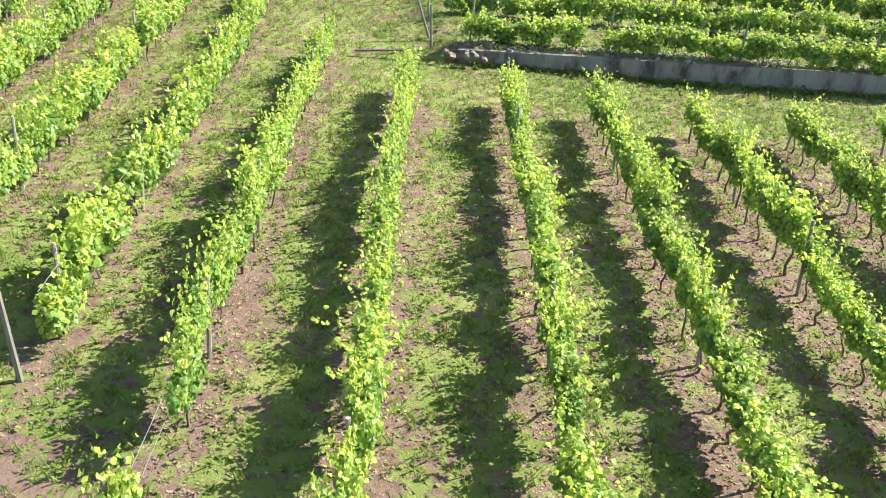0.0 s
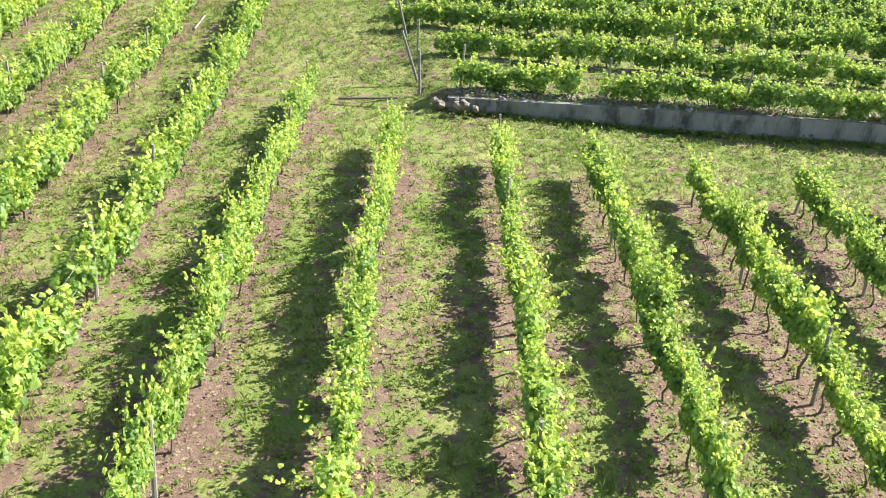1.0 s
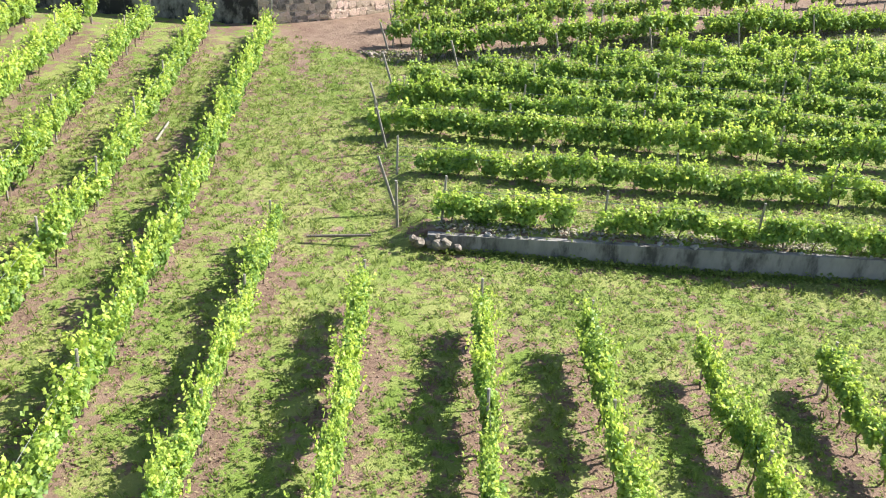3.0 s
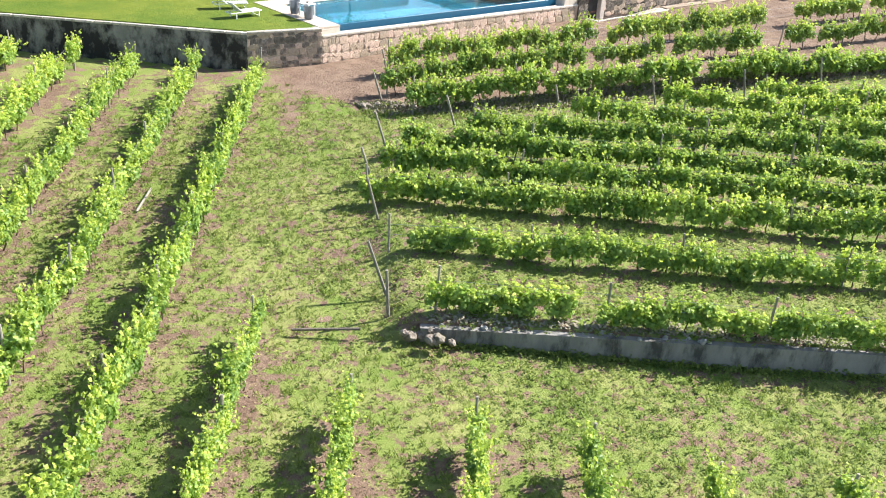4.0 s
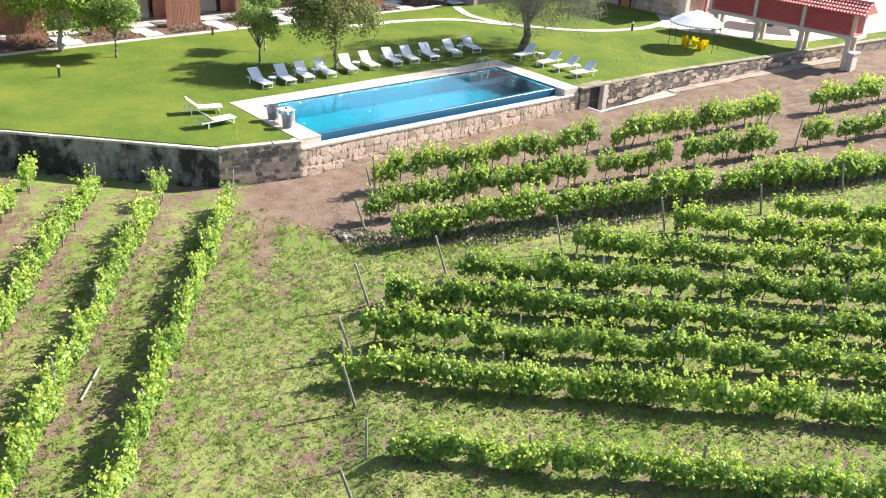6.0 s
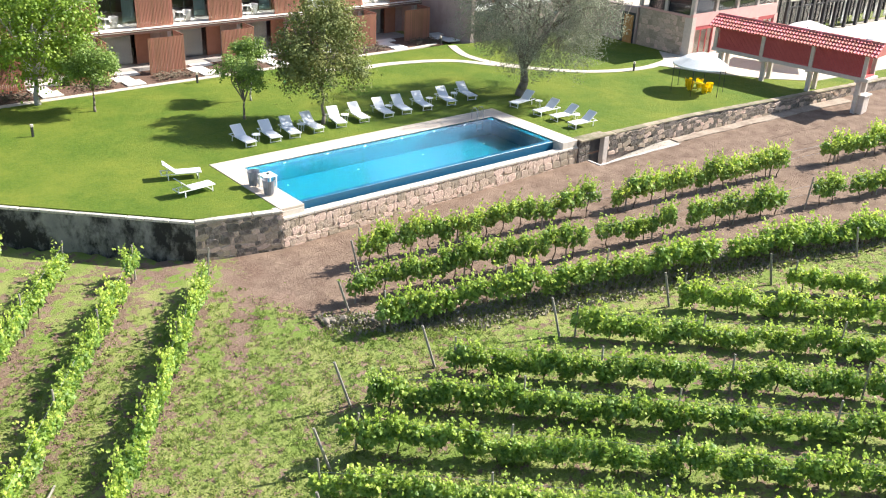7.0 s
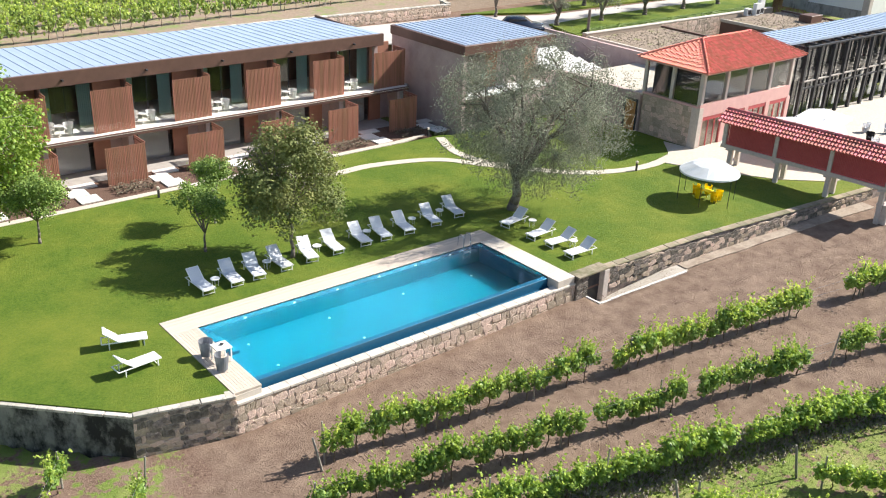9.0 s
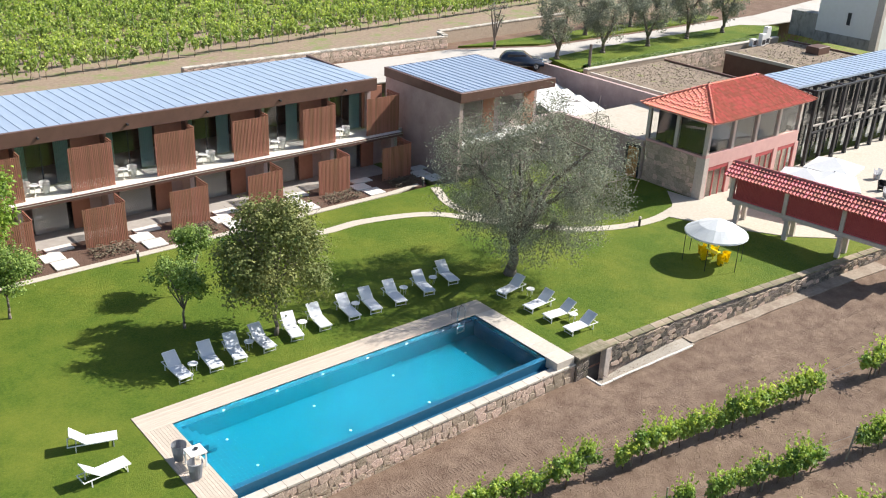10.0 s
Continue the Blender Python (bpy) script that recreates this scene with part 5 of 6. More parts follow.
def lounger(at, rz):
    ob = thing("sun_lounger", "white-framed sun lounger with pale grey mesh, back raised", "sun lounger", at, rz, "loungers round the pool")
    fr = bmesh.new()
    for sx in (-0.32, 0.32):
        box(fr, sx - 0.02, sx + 0.02, 0, 1.95, 0.30, 0.345, 0.005)
    for y in (0.0, 1.22, 1.91):
        box(fr, -0.32, 0.32, y, y + 0.04, 0.30, 0.345)
    part("frame", fr, WHITE, ob)
    for sx in (-0.31, 0.31):
        for y in (0.14, 1.6):
            part("leg", B(sx - 0.02, sx + 0.02, y, y + 0.045, 0, 0.31), WHITE, ob)
    part("foot_bar", B(-0.31, 0.31, 0.14, 0.17, 0.03, 0.06), WHITE, ob)
    part("seat", B(-0.31, 0.31, 0.02, 1.24, 0.335, 0.36, 0.006), GREY_FABRIC, ob)
    m = pose(0, 1.24, 0.35, 40, 0, 0)
    part("backrest", box(bmesh.new(), -0.31, 0.31, 0, 0.74, -0.012, 0.014, 0.006, m), GREY_FABRIC, ob)
    bf = bmesh.new()
    for sx in (-0.32, 0.32):
        box(bf, sx - 0.018, sx + 0.018, 0, 0.77, -0.02, 0.02, 0, m)
    box(bf, -0.32, 0.32, 0.74, 0.78, -0.02, 0.02, 0, m)
    part("back_frame", bf, WHITE, ob)
    part("prop", rod(bmesh.new(), (0, 1.62, 0.32), (0, 1.62, 0.65), 0.012), WHITE, ob)
    return ob


l0 = lounger((1.92, 2.56, -0.03), 2)
spots = [(3.45, 2.57, -5), (4.71, 2.62, -9), (6.39, 2.73, -1), (8.01, 2.89, -12), (9.73, 2.97, -7), (11.57, 3.02, -7), (12.93, 3.0, -10), (14.56, 2.98, -9), (16.58, 3.06, -11), (18.56, 3.34, -10),
         (19.69, 0.76, -82), (19.7, -1.37, -87), (19.83, -2.7, -95), (19.72, -4.35, -93), (-2.33, 0.12, 72), (-2.65, -1.72, 95)]
for x, y, rz in spots:
    copy_thing(l0, pose(x, y, -0.03, 0, 0, rz))


def side_table(at):
    ob = thing("side_table", "small round white metal side table on the lawn", "table", at, 0, "side tables")
    bm = bmesh.new()
    bmesh.ops.create_cone(bm, cap_ends=True, segments=20, radius1=0.24, radius2=0.24, depth=0.03, matrix=Matrix.Translation((0, 0, 0.44)))
    part("tabletop", bm, WHITE, ob)
    for k in range(3):
        a = k * 2.094
        part("leg", rod(bmesh.new(), (0.16 * math.cos(a), 0.16 * math.sin(a), 0), (0.19 * math.cos(a), 0.19 * math.sin(a), 0.43), 0.012), WHITE, ob)
    return ob


t0 = side_table((2.58, 3.35, -0.03))
for x, y in ((5.69, 3.69), (8.88, 3.93), (12.26, 4.09), (15.52, 4.15), (17.67, 4.24), (21.27, -0.03), (21.1, -3.5)):
    copy_thing(t0, pose(x, y, -0.03))

# ---- deck chairs and table by the pool ----


def tub_chair(at, rz, material, name, label, category, group, s=1.0):
    ob = thing(name, label, category, at, rz, group)
    bm = bmesh.new()
    n = 14
    rings = []
    for r, z in ((0.24, 0.06), (0.28, 0.40), (0.31, 0.62), (0.33, 0.82)):
        rings.append([bm.verts.new((math.cos(0.5 + 5.28 * i / n) * r * s, math.sin(0.5 + 5.28 * i / n) * r * s, z * s)) for i in range(n + 1)])
    for a, b in zip(rings, rings[1:]):
        for i in range(n):
            bm.faces.new((a[i], a[i + 1], b[i + 1], b[i]))
    bmesh.ops.solidify(bm, geom=list(bm.faces), thickness=0.03)
    part("back", bm, material, ob)
    bm = bmesh.new()
    bmesh.ops.create_cone(bm, cap_ends=True, segments=14, radius1=0.26 * s, radius2=0.27 * s, depth=0.06, matrix=Matrix.Translation((0, 0, 0.42 * s)))
    part("seat", bm, material, ob)
    for k in range(4):
        a = 0.785 + k * 1.571
        part("leg", rod(bmesh.new(), (0.22 * math.cos(a) * s, 0.22 * math.sin(a) * s, 0), (0.2 * math.cos(a) * s, 0.2 * math.sin(a) * s, 0.4 * s), 0.016), material, ob)
    return ob


tub_chair((-0.83, -2.57, 0.0), -50, SLATE_FABRIC, "armchair", "slate grey tub armchair on the pool deck", "chair", "deck chairs", 0.95)
tub_chair((-0.81, -4.0, 0.0), 40, SLATE_FABRIC, "armchair", "slate grey tub armchair on the pool deck", "chair", "deck chairs", 0.95)
dt = thing("deck_table", "square pale table between the deck chairs", "table", (-0.45, -3.27, 0.0))
part("tabletop", B(-0.36, 0.36, -0.36, 0.36, 0.68, 0.73, 0.01), WHITE_SLAB, dt)
for sx in (-0.3, 0.3):
    for sy in (-0.3, 0.3):
        part("leg", B(sx - 0.025, sx + 0.025, sy - 0.025, sy + 0.025, 0, 0.68), WHITE, dt)
bowl = thing("ashtray", "small dark bowl on the deck table", "bowl", (-0.4, -3.22, 0.73))
bm = bmesh.new()
bmesh.ops.create_cone(bm, cap_ends=True, segments=12, radius1=0.06, radius2=0.09, depth=0.06, matrix=Matrix.Translation((0, 0, 0.03)))
part("bowl", bm, DARK_METAL, bowl)
ladder = thing("pool_ladder", "curved chrome ladder rails at the pool edge", "ladder", (16.1, 0, 0))
for sx in (-0.25, 0.25):
    bm = bmesh.new()
    pts = [(sx, 0.35, 0.0), (sx, 0.33, 0.5), (sx, 0.2, 0.72), (sx, 0.0, 0.75), (sx, -0.14, 0.6), (sx, -0.16, 0.0), (sx, -0.16, -1.0)]
    for p, q in zip(pts, pts[1:]):
        rod(bm, p, q, 0.022, 0.022, 8)
    part("rail", bm, STEEL, ladder)
for z in (-0.3, -0.6, -0.9):
    part("rung", B(-0.25, 0.25, -0.2, -0.12, z - 0.015, z + 0.015), STEEL, ladder)
for x, y in ((2.1, -0.8), (6.6, -0.8), (11.2, -0.8), (15.6, -1.2), (2.3, -3.2), (6.9, -3.4), (11.2, -3.7)):
    bm = bmesh.new()
    bmesh.ops.create_cone(bm, cap_ends=True, segments=12, radius1=0.07, radius2=0.05, depth=0.03, matrix=Matrix.Translation((x, y, -1.485)))
    part("floor_inlet", bm, WHITE, pool)
for x in (2.4, 5.1, 7.6, 10.2, 12.6, 15.0):
    bm = bmesh.new()
    bmesh.ops.create_cone(bm, cap_ends=True, segments=14, radius1=0.08, radius2=0.08, depth=0.02, matrix=Matrix.Translation((x, -0.012, -0.45)) @ pose(0, 0, 0, 90))
    part("underwater_lamp", bm, WHITE, pool)

# ---- round canopy with yellow chairs ----
canopy = thing("garden_parasol", "round white canopy on thin dark legs", "parasol", (34.0, -3.0, -0.03))
bm = bmesh.new()
N = 24
rim = [bm.verts.new((1.9 * math.cos(6.2832 * i / N), 1.9 * math.sin(6.2832 * i / N), 1.95)) for i in range(N)]
skirt = [bm.verts.new((1.92 * math.cos(6.2832 * i / N), 1.92 * math.sin(6.2832 * i / N), 1.85)) for i in range(N)]
midr = [bm.verts.new((1.1 * math.cos(6.2832 * i / N), 1.1 * math.sin(6.2832 * i / N), 2.40 + 0.02 * (i % 3))) for i in range(N)]
top = bm.verts.new((0, 0, 2.8))
for i in range(N):
    j = (i + 1) % N
    bm.faces.new((skirt[i], skirt[j], rim[j], rim[i]))
    bm.faces.new((rim[i], rim[j], midr[j], midr[i]))
    bm.faces.new((midr[i], midr[j], top))
part("canopy", bm, WHITE_FABRIC, canopy)
for k in range(6):
    a = 0.4 + k * 1.0472
    part("leg", rod(bmesh.new(), (1.85 * math.cos(a), 1.85 * math.sin(a), 0), (1.85 * math.cos(a), 1.85 * math.sin(a), 1.93), 0.022), DARK_METAL, canopy)
for x, y, rz in ((34.3, -2.0, 60), (34.9, -2.5, 20), (33.7, -2.6, 150), (33.9, -3.7, 240), (34.6, -3.6, 300)):
    tub_chair((x, y, -0.03), rz, YELLOW, "garden_chair", "bright yellow plastic garden chair on the lawn", "chair", "yellow chairs", 0.8)
yt = thing("garden_table", "small yellow garden table under the canopy", "table", (34.25, -2.9, -0.03))
part("tabletop", B(-0.3, 0.3, -0.3, 0.3, 0.5, 0.54, 0.01), YELLOW, yt)
part("stem", rod(bmesh.new(), (0, 0, 0), (0, 0, 0.5), 0.04), YELLOW, yt)

# ---- terrace parasols and chairs ----


def parasol(at, rz):
    ob = thing("terrace_parasol", "large square white parasol on the sandy terrace", "parasol", at, rz, "terrace parasols")
    bm = bmesh.new()
    c = [bm.verts.new((sx * 1.7, sy * 1.7, 2.3)) for sx, sy in ((-1, -1), (1, -1), (1, 1), (-1, 1))]
    e = [bm.verts.new((sx * 1.7, sy * 1.7, 2.15)) for sx, sy in ((-1, -1), (1, -1), (1, 1), (-1, 1))]
    t = bm.verts.new((0, 0, 3.0))
    for i in range(4):
        bm.faces.new((c[i], c[(i + 1) % 4], t))
        bm.faces.new((e[i], e[(i + 1) % 4], c[(i + 1) % 4], c[i]))
    part("canopy", bm, WHITE_FABRIC, ob)
    part("pole", rod(bmesh.new(), (0, 0, 0), (0, 0, 3.05), 0.03), DARK_METAL, ob)
    part("base", B(-0.35, 0.35, -0.35, 0.35, 0, 0.1, 0.02), DARK_METAL, ob)


for x, y, rz in ((46.9, -1.0, 20), (47.9, -2.6, 35), (51.0, -0.9, 12)):
    parasol((x, y, 0.0), rz)
for x, y, rz in ((54.5, -3.6, 30), (55.6, -2.6, 200), (56.4, -4.2, 100), (53.2, -4.8, 310), (58.0, -1.0, 60), (59.2, -2.2, 180), (51.0, -3.0, 10), (52.2, -2.0, 120)):
    tub_chair((x, y, 0.0), rz, GREY_FABRIC if rz % 40 else DARK_METAL, "terrace_chair", "woven armchair on the sandy terrace", "chair", "terrace chairs")

# ---- bollard lamps ----
for x, y in ((27.0, 17.1), (34.5, 3.2), (5.3, 16.2), (15.5, 16.5), (-7.2, 10.5)):
    b = thing("bollard_lamp", "short dark garden bollard lamp beside the path", "lamp", (x, y, -0.03), 0, "bollard lamps")
    part("post", B(-0.06, 0.06, -0.06, 0.06, 0, 0.55, 0.01), DARK_METAL, b)
    part("head", B(-0.075, 0.075, -0.075, 0.075, 0.55, 0.7, 0.01), COPING, b)

# ---- balcony furniture ----
for i, x in enumerate(xs_up[:-1]):
    xw = x + 2.7
    tb = thing("balcony_table", "small round white balcony table", "table", (xw + 0.75, 22.75, SLAB_Z), 0, "balcony tables")
    bm = bmesh.new()
    bmesh.ops.create_cone(bm, cap_ends=True, segments=16, radius1=0.3, radius2=0.3, depth=0.03, matrix=Matrix.Translation((0, 0, 0.72)))
    part("tabletop", bm, WHITE, tb)
    part("stem", rod(bmesh.new(), (0, 0, 0), (0, 0, 0.71), 0.025), WHITE, tb)
    for k in range(3):
        part("foot", rod(bmesh.new(), (0, 0, 0.12), (0.25 * math.cos(k * 2.1), 0.25 * math.sin(k * 2.1), 0.01), 0.015), WHITE, tb)
    tub_chair((xw + 1.4, 22.95, SLAB_Z), 200, WHITE, "balcony_chair", "white shell chair on the balcony", "chair", "balcony chairs", 0.95)
    tub_chair((xw + 0.35, 23.3, SLAB_Z), 300, WHITE, "balcony_chair", "white shell chair on the balcony", "chair", "balcony chairs", 0.95)

# ---- parked car ----
car = thing("parked_car", "dark blue hatchback parked on the access road", "car", (49.2, 30.5, 3.28), -38)
bm = bmesh.new()
prof = [(-2.05, 0.35), (-2.1, 0.75), (-1.95, 1.0), (-1.55, 1.42), (-0.9, 1.5), (0.15, 1.46), (0.85, 1.0), (1.75, 0.86), (2.05, 0.65), (2.05, 0.32)]
L = [bm.verts.new((x, -0.85 + (0.12 if z > 1.1 else 0), z)) for x, z in prof]
R = [bm.verts.new((x, 0.85 - (0.12 if z > 1.1 else 0), z)) for x, z in prof]
bm.faces.new(L[::-1])
bm.faces.new(R)
for i in range(len(prof)):
    j = (i + 1) % len(prof)
    bm.faces.new((L[i], L[j], R[j], R[i]))
bmesh.ops.recalc_face_normals(bm, faces=bm.faces)
bmesh.ops.bevel(bm, geom=list(bm.edges), offset=0.05, segments=2, affect="EDGES")
part("body", bm, CAR_PAINT, car, "", True)
for sy in (-0.79, 0.79):
    part("side_window", B(-1.45, 0.3, sy - 0.012, sy + 0.012, 1.0, 1.36, 0.005), DARK_METAL, car)
    for x in (-1.35, 1.3):
        w = part("wheel", rod(bmesh.new(), (x, sy - 0.1, 0.32), (x, sy + 0.1, 0.32), 0.32, 0.32, 18), DARK_METAL, car)
        part("rim", rod(bmesh.new(), (x, sy - 0.11, 0.32), (x, sy + 0.11, 0.32), 0.2, 0.2, 12), STEEL, w)
    part("headlight", B(1.85, 2.03, sy * 0.75 - 0.15, sy * 0.75 + 0.15, 0.66, 0.8, 0.02), STEEL, car)
part("windscreen", box(bmesh.new(), -0.45, 0.45, -0.66, 0.66, -0.01, 0.01, 0, Matrix.Translation((0.52, 0, 1.25)) @ pose(0, 0, 0, 0, 33, 0)), PANE, car)
van = thing("parked_car", "pale blue car roof seen between the buildings", "car", (29.6, 34.6, 3.28), 20)
bm = box(bmesh.new(), -1.9, 1.9, -0.85, 0.85, 0.3, 0.95, 0.12)
box(bm, -1.2, 1.0, -0.72, 0.72, 0.9, 1.45, 0.15)
part("body", bm, mat("pale_blue_paint", (0.25, 0.5, 0.62), (0.28, 0.54, 0.66), rough=0.25, scale=1), van)

# ---- far olive trees ----
for k, (x, y, h) in enumerate(((54.4, 30.9, 6.6), (60.7, 30.6, 5.8), (67.6, 30.5, 6.6), (74.8, 30.9, 6.8), (81.7, 31.1, 6.6), (65.9, 37.9, 5.6), (74.3, 38.6, 5.6), (80.6, 38.4, 5.6))):
    tree("roadside_olive", (x, y, 3.4), h, 2.35, h * 0.6, "olive", OLIVE_LEAF, BARK, "grey-green olive tree beside the access road", 60 + k, 1.0, 0.26, 7500, 0.16, 4, slim=0.5, twigs=3, clumps=70)
tree("bare_tree", (52.3, 37.8, 3.3), 5.2, 1.6, 3.3, "olive", OLIVE_LEAF, BARK, "nearly bare forked tree at the wall corner", 75, 1.0, 0.18, 120, 0.15, 4)
post = thing("timber_post", "weathered standing timber post on the verge", "post", (54.2, 26.5, 3.4))
part("shaft", rod(bmesh.new(), (0, 0, -0.2), (0, 0, 2.3), 0.16, 0.13, 8), BARK, post)

# ---- rubble and brush on the terrace edges ----


def rock(at, s, seed, group, label, material=STONE):
    rnd = random.Random(seed)
    bm = bmesh.new()
    bmesh.ops.create_icosphere(bm, subdivisions=2, radius=0.5)
    for v in bm.verts:
        v.co *= 0.8 + 0.4 * noise.noise(v.co * 2.2 + Vector((seed * 3.1, 0, 0)))
    ob = new("rock", mesh_of(bm, "rock", material))
    ob.matrix_basis = pose(*at, rnd.uniform(-20, 20), rnd.uniform(-20, 20), rnd.uniform(0, 360)) @ Matrix.Diagonal((s * rnd.uniform(0.8, 1.3), s, s * rnd.uniform(0.6, 0.9), 1))
    tagged(ob, label, "rock", group)


rr = random.Random(9)
for k in range(8):
    x, y = -13.3 + rr.uniform(-0.3, 0.5) + 0.12 * k, -29.5 + rr.uniform(-0.4, 0.3) - 0.12 * k
    rock((x, y, -3.25 + rr.uniform(-0.05, 0.25)), rr.uniform(0.3, 0.6), 200 + k, "wall end rocks", "rough grey boulder fallen at the end of the low wall", STONE_DARK)
for k in range(26):
    s = rr.uniform(0.3, 20)
    p = Vector(WALL_A) + WALL_DIR * s + WALL_N * rr.uniform(0.05, 0.3)
    rock((p.x, p.y, -2.97), rr.uniform(0.1, 0.28), 230 + k, "wall top rubble", "broken stone lying on the low wall", CONCRETE_OLD)
for k in range(26):
    x = -3.3 + 5.0 * rr.random() ** 1.6
    y = edge_y(BANK, x) + rr.uniform(-0.35, 0.4)
    rock((x, y, z_at(x, y) + 0.04), rr.uniform(0.2, 0.45), 260 + k, "bank rubble", "grey rubble stone at the end of the bank", STONE_DARK)


def scatter_blades(name, label, category, material, count, pick, size, seed, up=0.8):
    """A scatter of small leaf clumps on the ground, joined."""
    rnd = random.Random(seed)
    verts, faces = [], []
    for _ in range(count):
        x, y = pick(rnd)
        z = z_at(x, y)
        for _b in range(4):
            a = rnd.uniform(0, 6.283)
            r, h = size * rnd.uniform(0.5, 1.3), size * rnd.uniform(0.3, 1.1) * up
            ox, oy = x + rnd.gauss(0, size * .5), y + rnd.gauss(0, size * .5)
            dx, dy = math.cos(a), math.sin(a)
            k = len(verts)
            verts += [(ox - dy * r * .35, oy + dx * r * .35, z), (ox + dy * r * .35, oy - dx * r * .35, z), (ox + dx * r * .7 + dy * r * .3, oy + dy * r * .7 - dx * r * .3, z + h), (ox + dx * r * .7 - dy * r * .3, oy + dy * r * .7 + dx * r * .3, z + h * .9)]
            faces.append((k, k + 1, k + 2, k + 3))
    tagged(new(name, data_mesh(name, verts, faces, material)), label, category, kind="stuff")


def front_pick(r):
    while True:
        x, y = r.uniform(-40, 2), r.uniform(-56, -8)
        if land(x, y) < 0 and y < edge_y(LAWN_EDGE, x) - 0.3 and soil_at(x, y) + r.gauss(0, 0.25) < 0.62:
            return x, y


def far_pick(r):
    while True:
        x, y = r.uniform(-14, 28), r.uniform(-48, -8)
        if y < edge_y(BANK, x) - 0.4 and soil_at(x, y) + r.gauss(0, 0.2) < 0.6:
            return x, y


def soil_pick(r):
    a, b = r.choice(FRONT_ROWS + LEFT_ROWS[:3])
    t = 0.85 * r.random() ** 0.8
    return a[0] + (b[0] - a[0]) * t + r.gauss(0, 0.45), a[1] + (b[1] - a[1]) * t + r.gauss(0, 0.45)


def bank_pick(r):
    x = r.uniform(-3.4, 40)
    return x, edge_y(BANK, x) + r.gauss(-0.1, 0.35)


scatter_blades("weeds", "low bright green weeds and grass between the vine rows", "weeds", WEED, 36000, front_pick, 0.062, 1, 0.45)
scatter_blades("weeds", "low green weeds on the middle terrace", "weeds", WEED, 24000, far_pick, 0.08, 2, 0.45)
scatter_blades("fallen_leaves", "dry pale leaf litter on the bare soil", "leaf litter", STRAW, 8000, soil_pick, 0.05, 3, 0.3)
scatter_blades("dead_brush", "grey-brown dead brush along the terrace bank", "brush", BRUSH, 9000, bank_pick, 0.10, 4, 1.3)
scatter_blades("bank_grass", "tall green grass and weeds along the terrace bank", "grass", WEED, 5000, bank_pick, 0.10, 14, 1.2)


def hedge_place(r):
    x = r.uniform(54.0, 84.0)
    d = Vector((0, r.gauss(0, 1), abs(r.gauss(0, 1)))).normalized()
    return (x, 26.7 + d.y * 0.4 * r.uniform(.8, 1.05), 3.4 + d.z * 0.42 * r.uniform(.7, 1.1)), d


tagged(new("hedge", leaf_cloud(random.Random(12), 9000, hedge_place, 0.2, "hedge", GREEN_LEAF)), "low leafy green hedge along the courtyard wall", "hedge", kind="stuff")


def sedum_place(r):
    x, y = (r.uniform(53.4, 63.6), r.uniform(13, 25)) if r.random() < 0.5 else (r.uniform(73.6, 84.6), r.uniform(12.5, 24.3))
    return (x, y, 3.36 + r.random() * 0.12), (0, 0, 1)


tagged(new("sedum", leaf_cloud(random.Random(13), 3600, sedum_place, 0.13, "sedum", DRY_SHRUB)), "dry tufts on the planted roofs", "plants", kind="stuff")


def bed_place(r):
    k = r.randrange(8)
    x = xs_lo[k] + r.uniform(-0.1, 2.5)
    return (x, r.uniform(17.7, 19.3), -0.02 + r.random() * 0.3), (0, 0, 1)


tagged(new("bed_plants", leaf_cloud(random.Random(14), 2600, bed_place, 0.13, "bed_plants", DRY_SHRUB)), "low dry shrubs in the mulch bed", "plants", kind="stuff")


# ---- weed clumps, tyre tracks and wall-top growth ----
rc = random.Random(31)
CLUMPS = []
while len(CLUMPS) < 5200:
    x, y = rc.uniform(-38, 0), rc.uniform(-55, -9)
    if y < edge_y(LAWN_EDGE, x) - 0.5 and soil_at(x, y) + rc.gauss(0, 0.3) < 0.72:
        CLUMPS.append((x, y, z_at(x, y), rc.uniform(0.06, 0.2)))


def clump_place(r):
    x, y, z, rad = r.choice(CLUMPS)
    return (x + r.gauss(0, rad), y + r.gauss(0, rad), z + 0.02 + abs(r.gauss(0, rad * 0.35))), (r.gauss(0, .4), r.gauss(0, .4), 1.0)


tagged(new("weed_clumps", leaf_cloud(random.Random(32), 30000, clump_place, 0.08, "weed_clumps", WEED)), "broad-leaved green weed clumps in the vineyard grass", "weeds", kind="stuff")


def wall_top_place(r):
    s = r.uniform(0.2, 30)
    p = Vector(WALL_A) + WALL_DIR * s + WALL_N * (0.3 + abs(r.gauss(0, 0.35)))
    k = 0.5 + 0.5 * noise.noise((s * 0.8, 3.0, 0.0))
    return (p.x, p.y, -2.97 + abs(r.gauss(0, 0.09)) * (0.4 + k)), (r.gauss(0, .5), r.gauss(0, .5), 1.0)


tagged(new("wall_top_litter", leaf_cloud(random.Random(33), 5200, wall_top_place, 0.1, "wall_top_litter", BRUSH)), "dry brown litter along the top of the low wall", "leaf litter", kind="stuff")


def wall_foot_place(r):
    s = r.uniform(0.4, 30)
    p = Vector(WALL_A) + WALL_DIR * s - WALL_N * abs(r.gauss(0.02, 0.12))
    return (p.x, p.y, z_at(p.x, p.y) + abs(r.gauss(0, 0.08))), (r.gauss(0, .5), r.gauss(0, .5), 1.0)


tagged(new("wall_foot_weeds", leaf_cloud(random.Random(34), 6000, wall_foot_place, 0.09, "wall_foot_weeds", WEED)), "green weeds growing at the foot of the low wall", "weeds", kind="stuff")

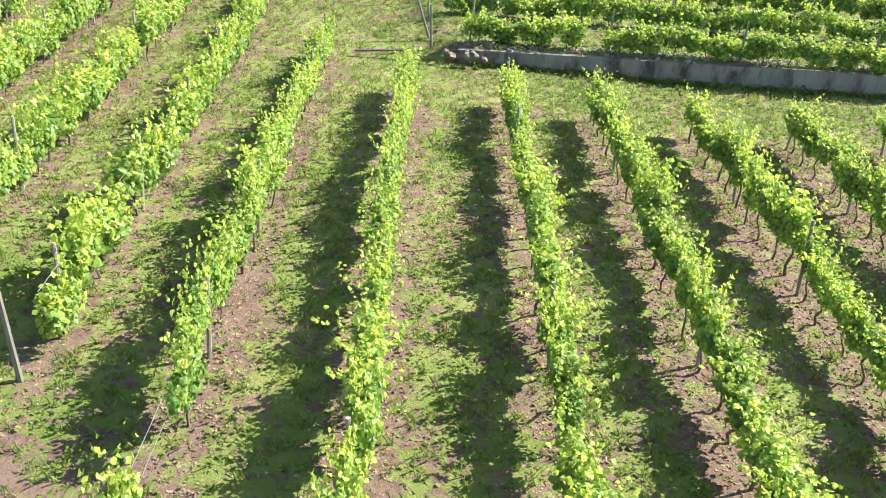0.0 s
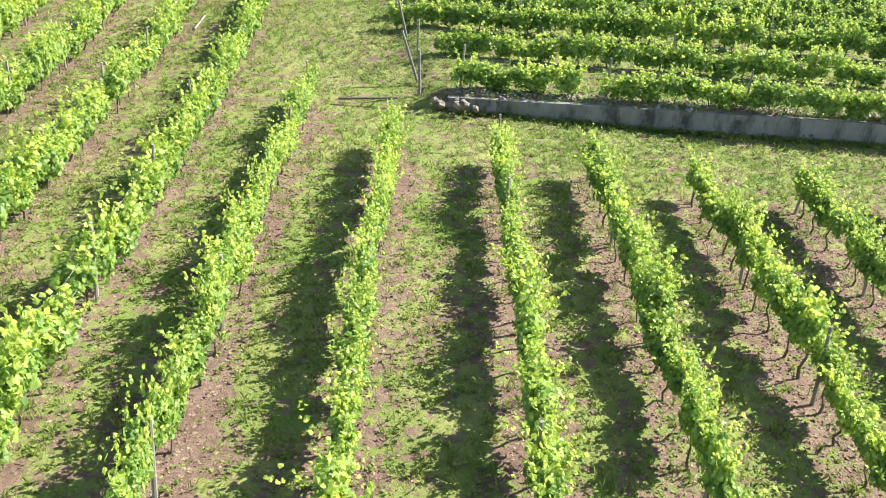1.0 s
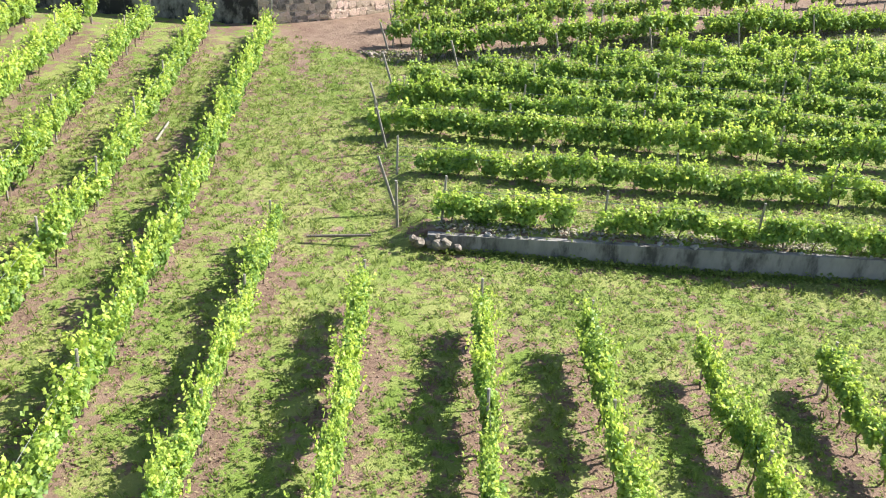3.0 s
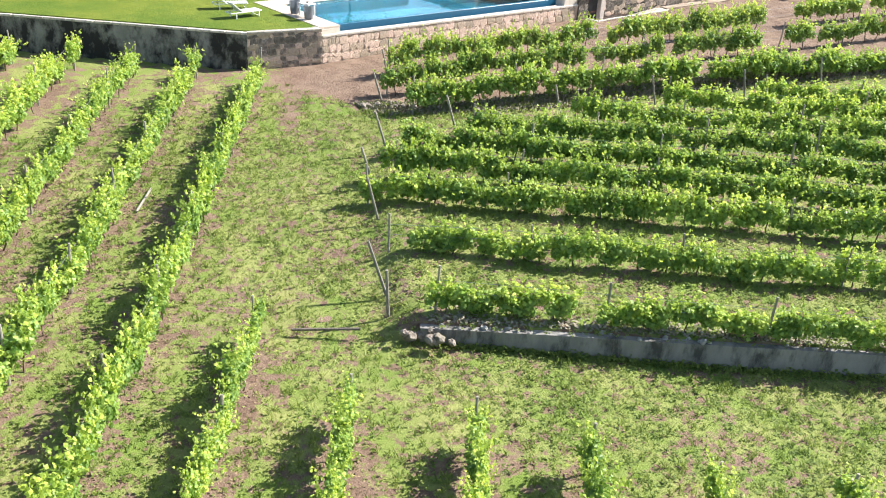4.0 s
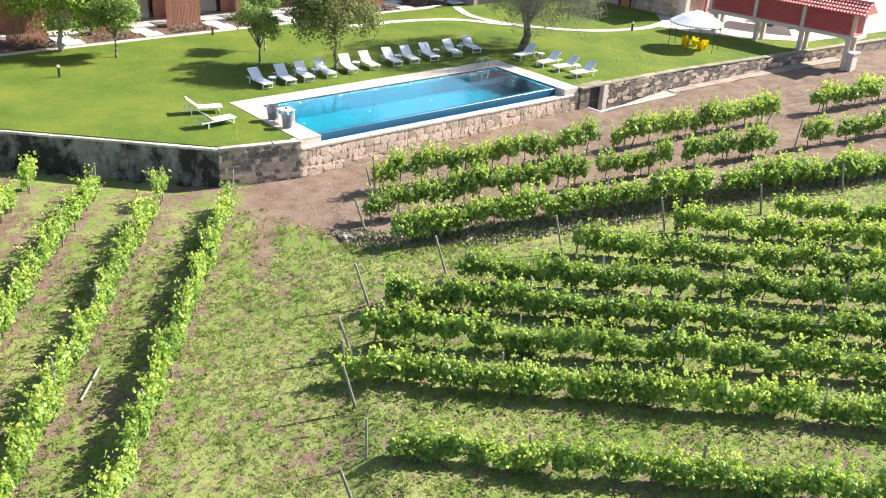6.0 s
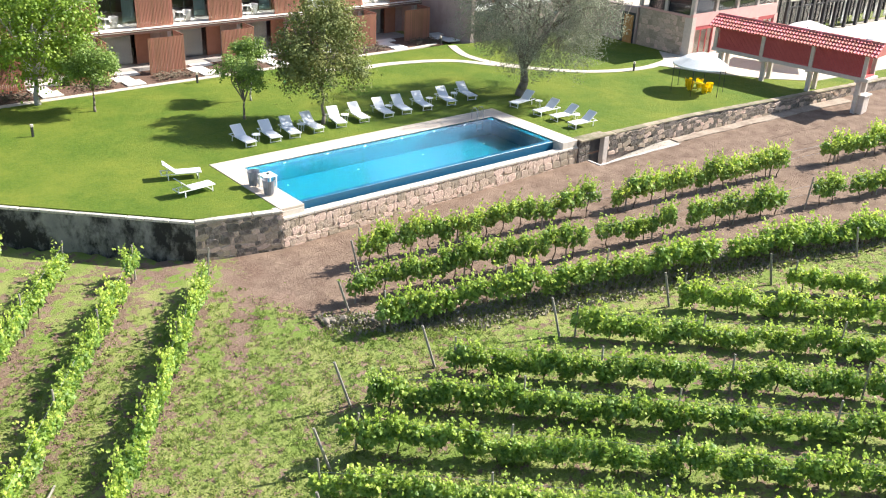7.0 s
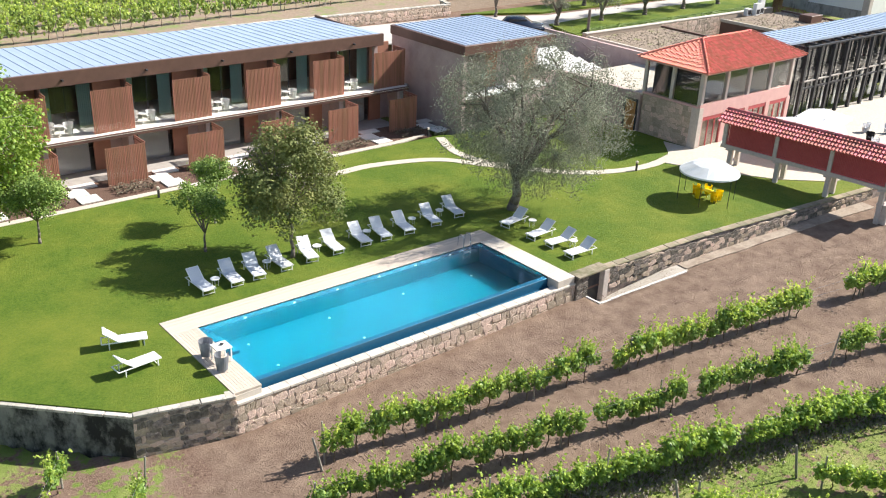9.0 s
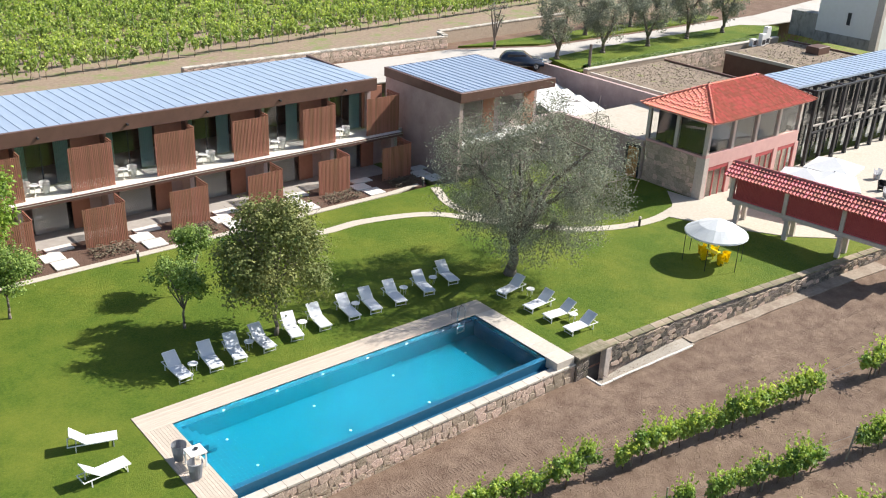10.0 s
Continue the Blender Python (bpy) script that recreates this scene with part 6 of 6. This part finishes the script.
verts, faces = [], []
rt = random.Random(35)
for off in (-2.6, -1.7, -0.75, 0.2, 1.1):
    s = 0.0
    while s < 40:
        x = 1.0 + s
        y = -8.0 - 0.115 * s + off * 0.8 + 0.15 * math.sin(s * 0.2 + off)
        if noise.noise((s * 0.35, off * 3.0, 2.0)) > -0.02 and rt.random() < 0.85 and y < edge_y(LAWN_EDGE, x) - 0.6:
            z = z_at(x, y)
            k = len(verts)
            w, h = rt.uniform(0.12, 0.19), rt.uniform(0.008, 0.02)
            verts += [(x - 0.05, y - w, z - 0.01), (x + 0.07, y - w, z - 0.01), (x + 0.07, y + w, z - 0.01), (x - 0.05, y + w, z - 0.01), (x + 0.005, y - w * 0.9, z + h), (x + 0.005, y + w * 0.9, z + h)]
            faces += [(k, k + 1, k + 4), (k + 1, k + 2, k + 5, k + 4), (k + 2, k + 3, k + 5), (k + 3, k, k + 4, k + 5)]
        s += 0.17
tagged(new("tyre_tracks", data_mesh("tyre_tracks", verts, faces, TRACK)), "ridged tyre tracks pressed into the dirt road", "tracks", kind="stuff")

ROAD_CLOD = mat("dry_clod", (0.165, 0.112, 0.083), (0.265, 0.188, 0.14), rough=0.95, scale=6, island=0.2)


def clod_place(r):
    x = r.uniform(-3, 44)
    y = r.uniform(edge_y(BANK, x) + 0.5, edge_y(LAWN_EDGE, x) - 0.4)
    return (x, y, z_at(x, y) + 0.012), (r.gauss(0, .6), r.gauss(0, .6), 1.0)


tagged(new("soil_clods", leaf_cloud(random.Random(36), 6500, clod_place, 0.06, "soil_clods", ROAD_CLOD, fold=1.2)), "small clods of dry brown earth on the dirt road", "soil", kind="stuff")


def front_clod_place(r):
    x, y = soil_pick(r)
    return (x, y, z_at(x, y) + 0.015), (r.gauss(0, .6), r.gauss(0, .6), 1.0)


tagged(new("soil_clods", leaf_cloud(random.Random(37), 12000, front_clod_place, 0.08, "soil_clods", TRACK, fold=1.2)), "clods of turned brown earth under the vines", "soil", kind="stuff")

log = thing("fallen_stake", "dark wooden stake lying in the grass", "stake", (0, 0, 0))
part("stake", rod(bmesh.new(), (-16.0, -27.35, -3.22), (-14.35, -28.6, -3.12), 0.05, 0.045, 7), BARK, log)
plank = thing("old_plank", "pale weathered plank lying between the vine rows", "plank", (0, 0, 0))
part("board", rod(bmesh.new(), (-16.6, -17.3, z_at(-16.6, -17.3) + 0.06), (-15.4, -15.9, z_at(-15.4, -15.9) + 0.1), 0.06, 0.05, 5), POST_WOOD, plank)


def grass_tufts(name, label, count, seed):
    """Tufts of narrow upright grass blades."""
    rnd = random.Random(seed)
    verts, faces = [], []
    for _ in range(count):
        x, y = front_pick(rnd)
        z = z_at(x, y)
        for _b in range(7):
            a, h, w = rnd.uniform(0, 6.283), rnd.uniform(0.07, 0.2), rnd.uniform(0.008, 0.016)
            ox, oy = x + rnd.gauss(0, 0.05), y + rnd.gauss(0, 0.05)
            dx, dy = math.cos(a), math.sin(a)
            k = len(verts)
            verts += [(ox - dy * w, oy + dx * w, z), (ox + dy * w, oy - dx * w, z), (ox + dx * h * 0.35 + dy * w * .6, oy + dy * h * 0.35 - dx * w * .6, z + h * 0.75), (ox + dx * h * 0.7, oy + dy * h * 0.7, z + h)]
            faces.append((k, k + 1, k + 2, k + 3))
    tagged(new(name, data_mesh(name, verts, faces, WEED)), label, "grass", kind="stuff")


grass_tufts("grass_tufts", "tufts of longer green grass between the rows", 12000, 51)
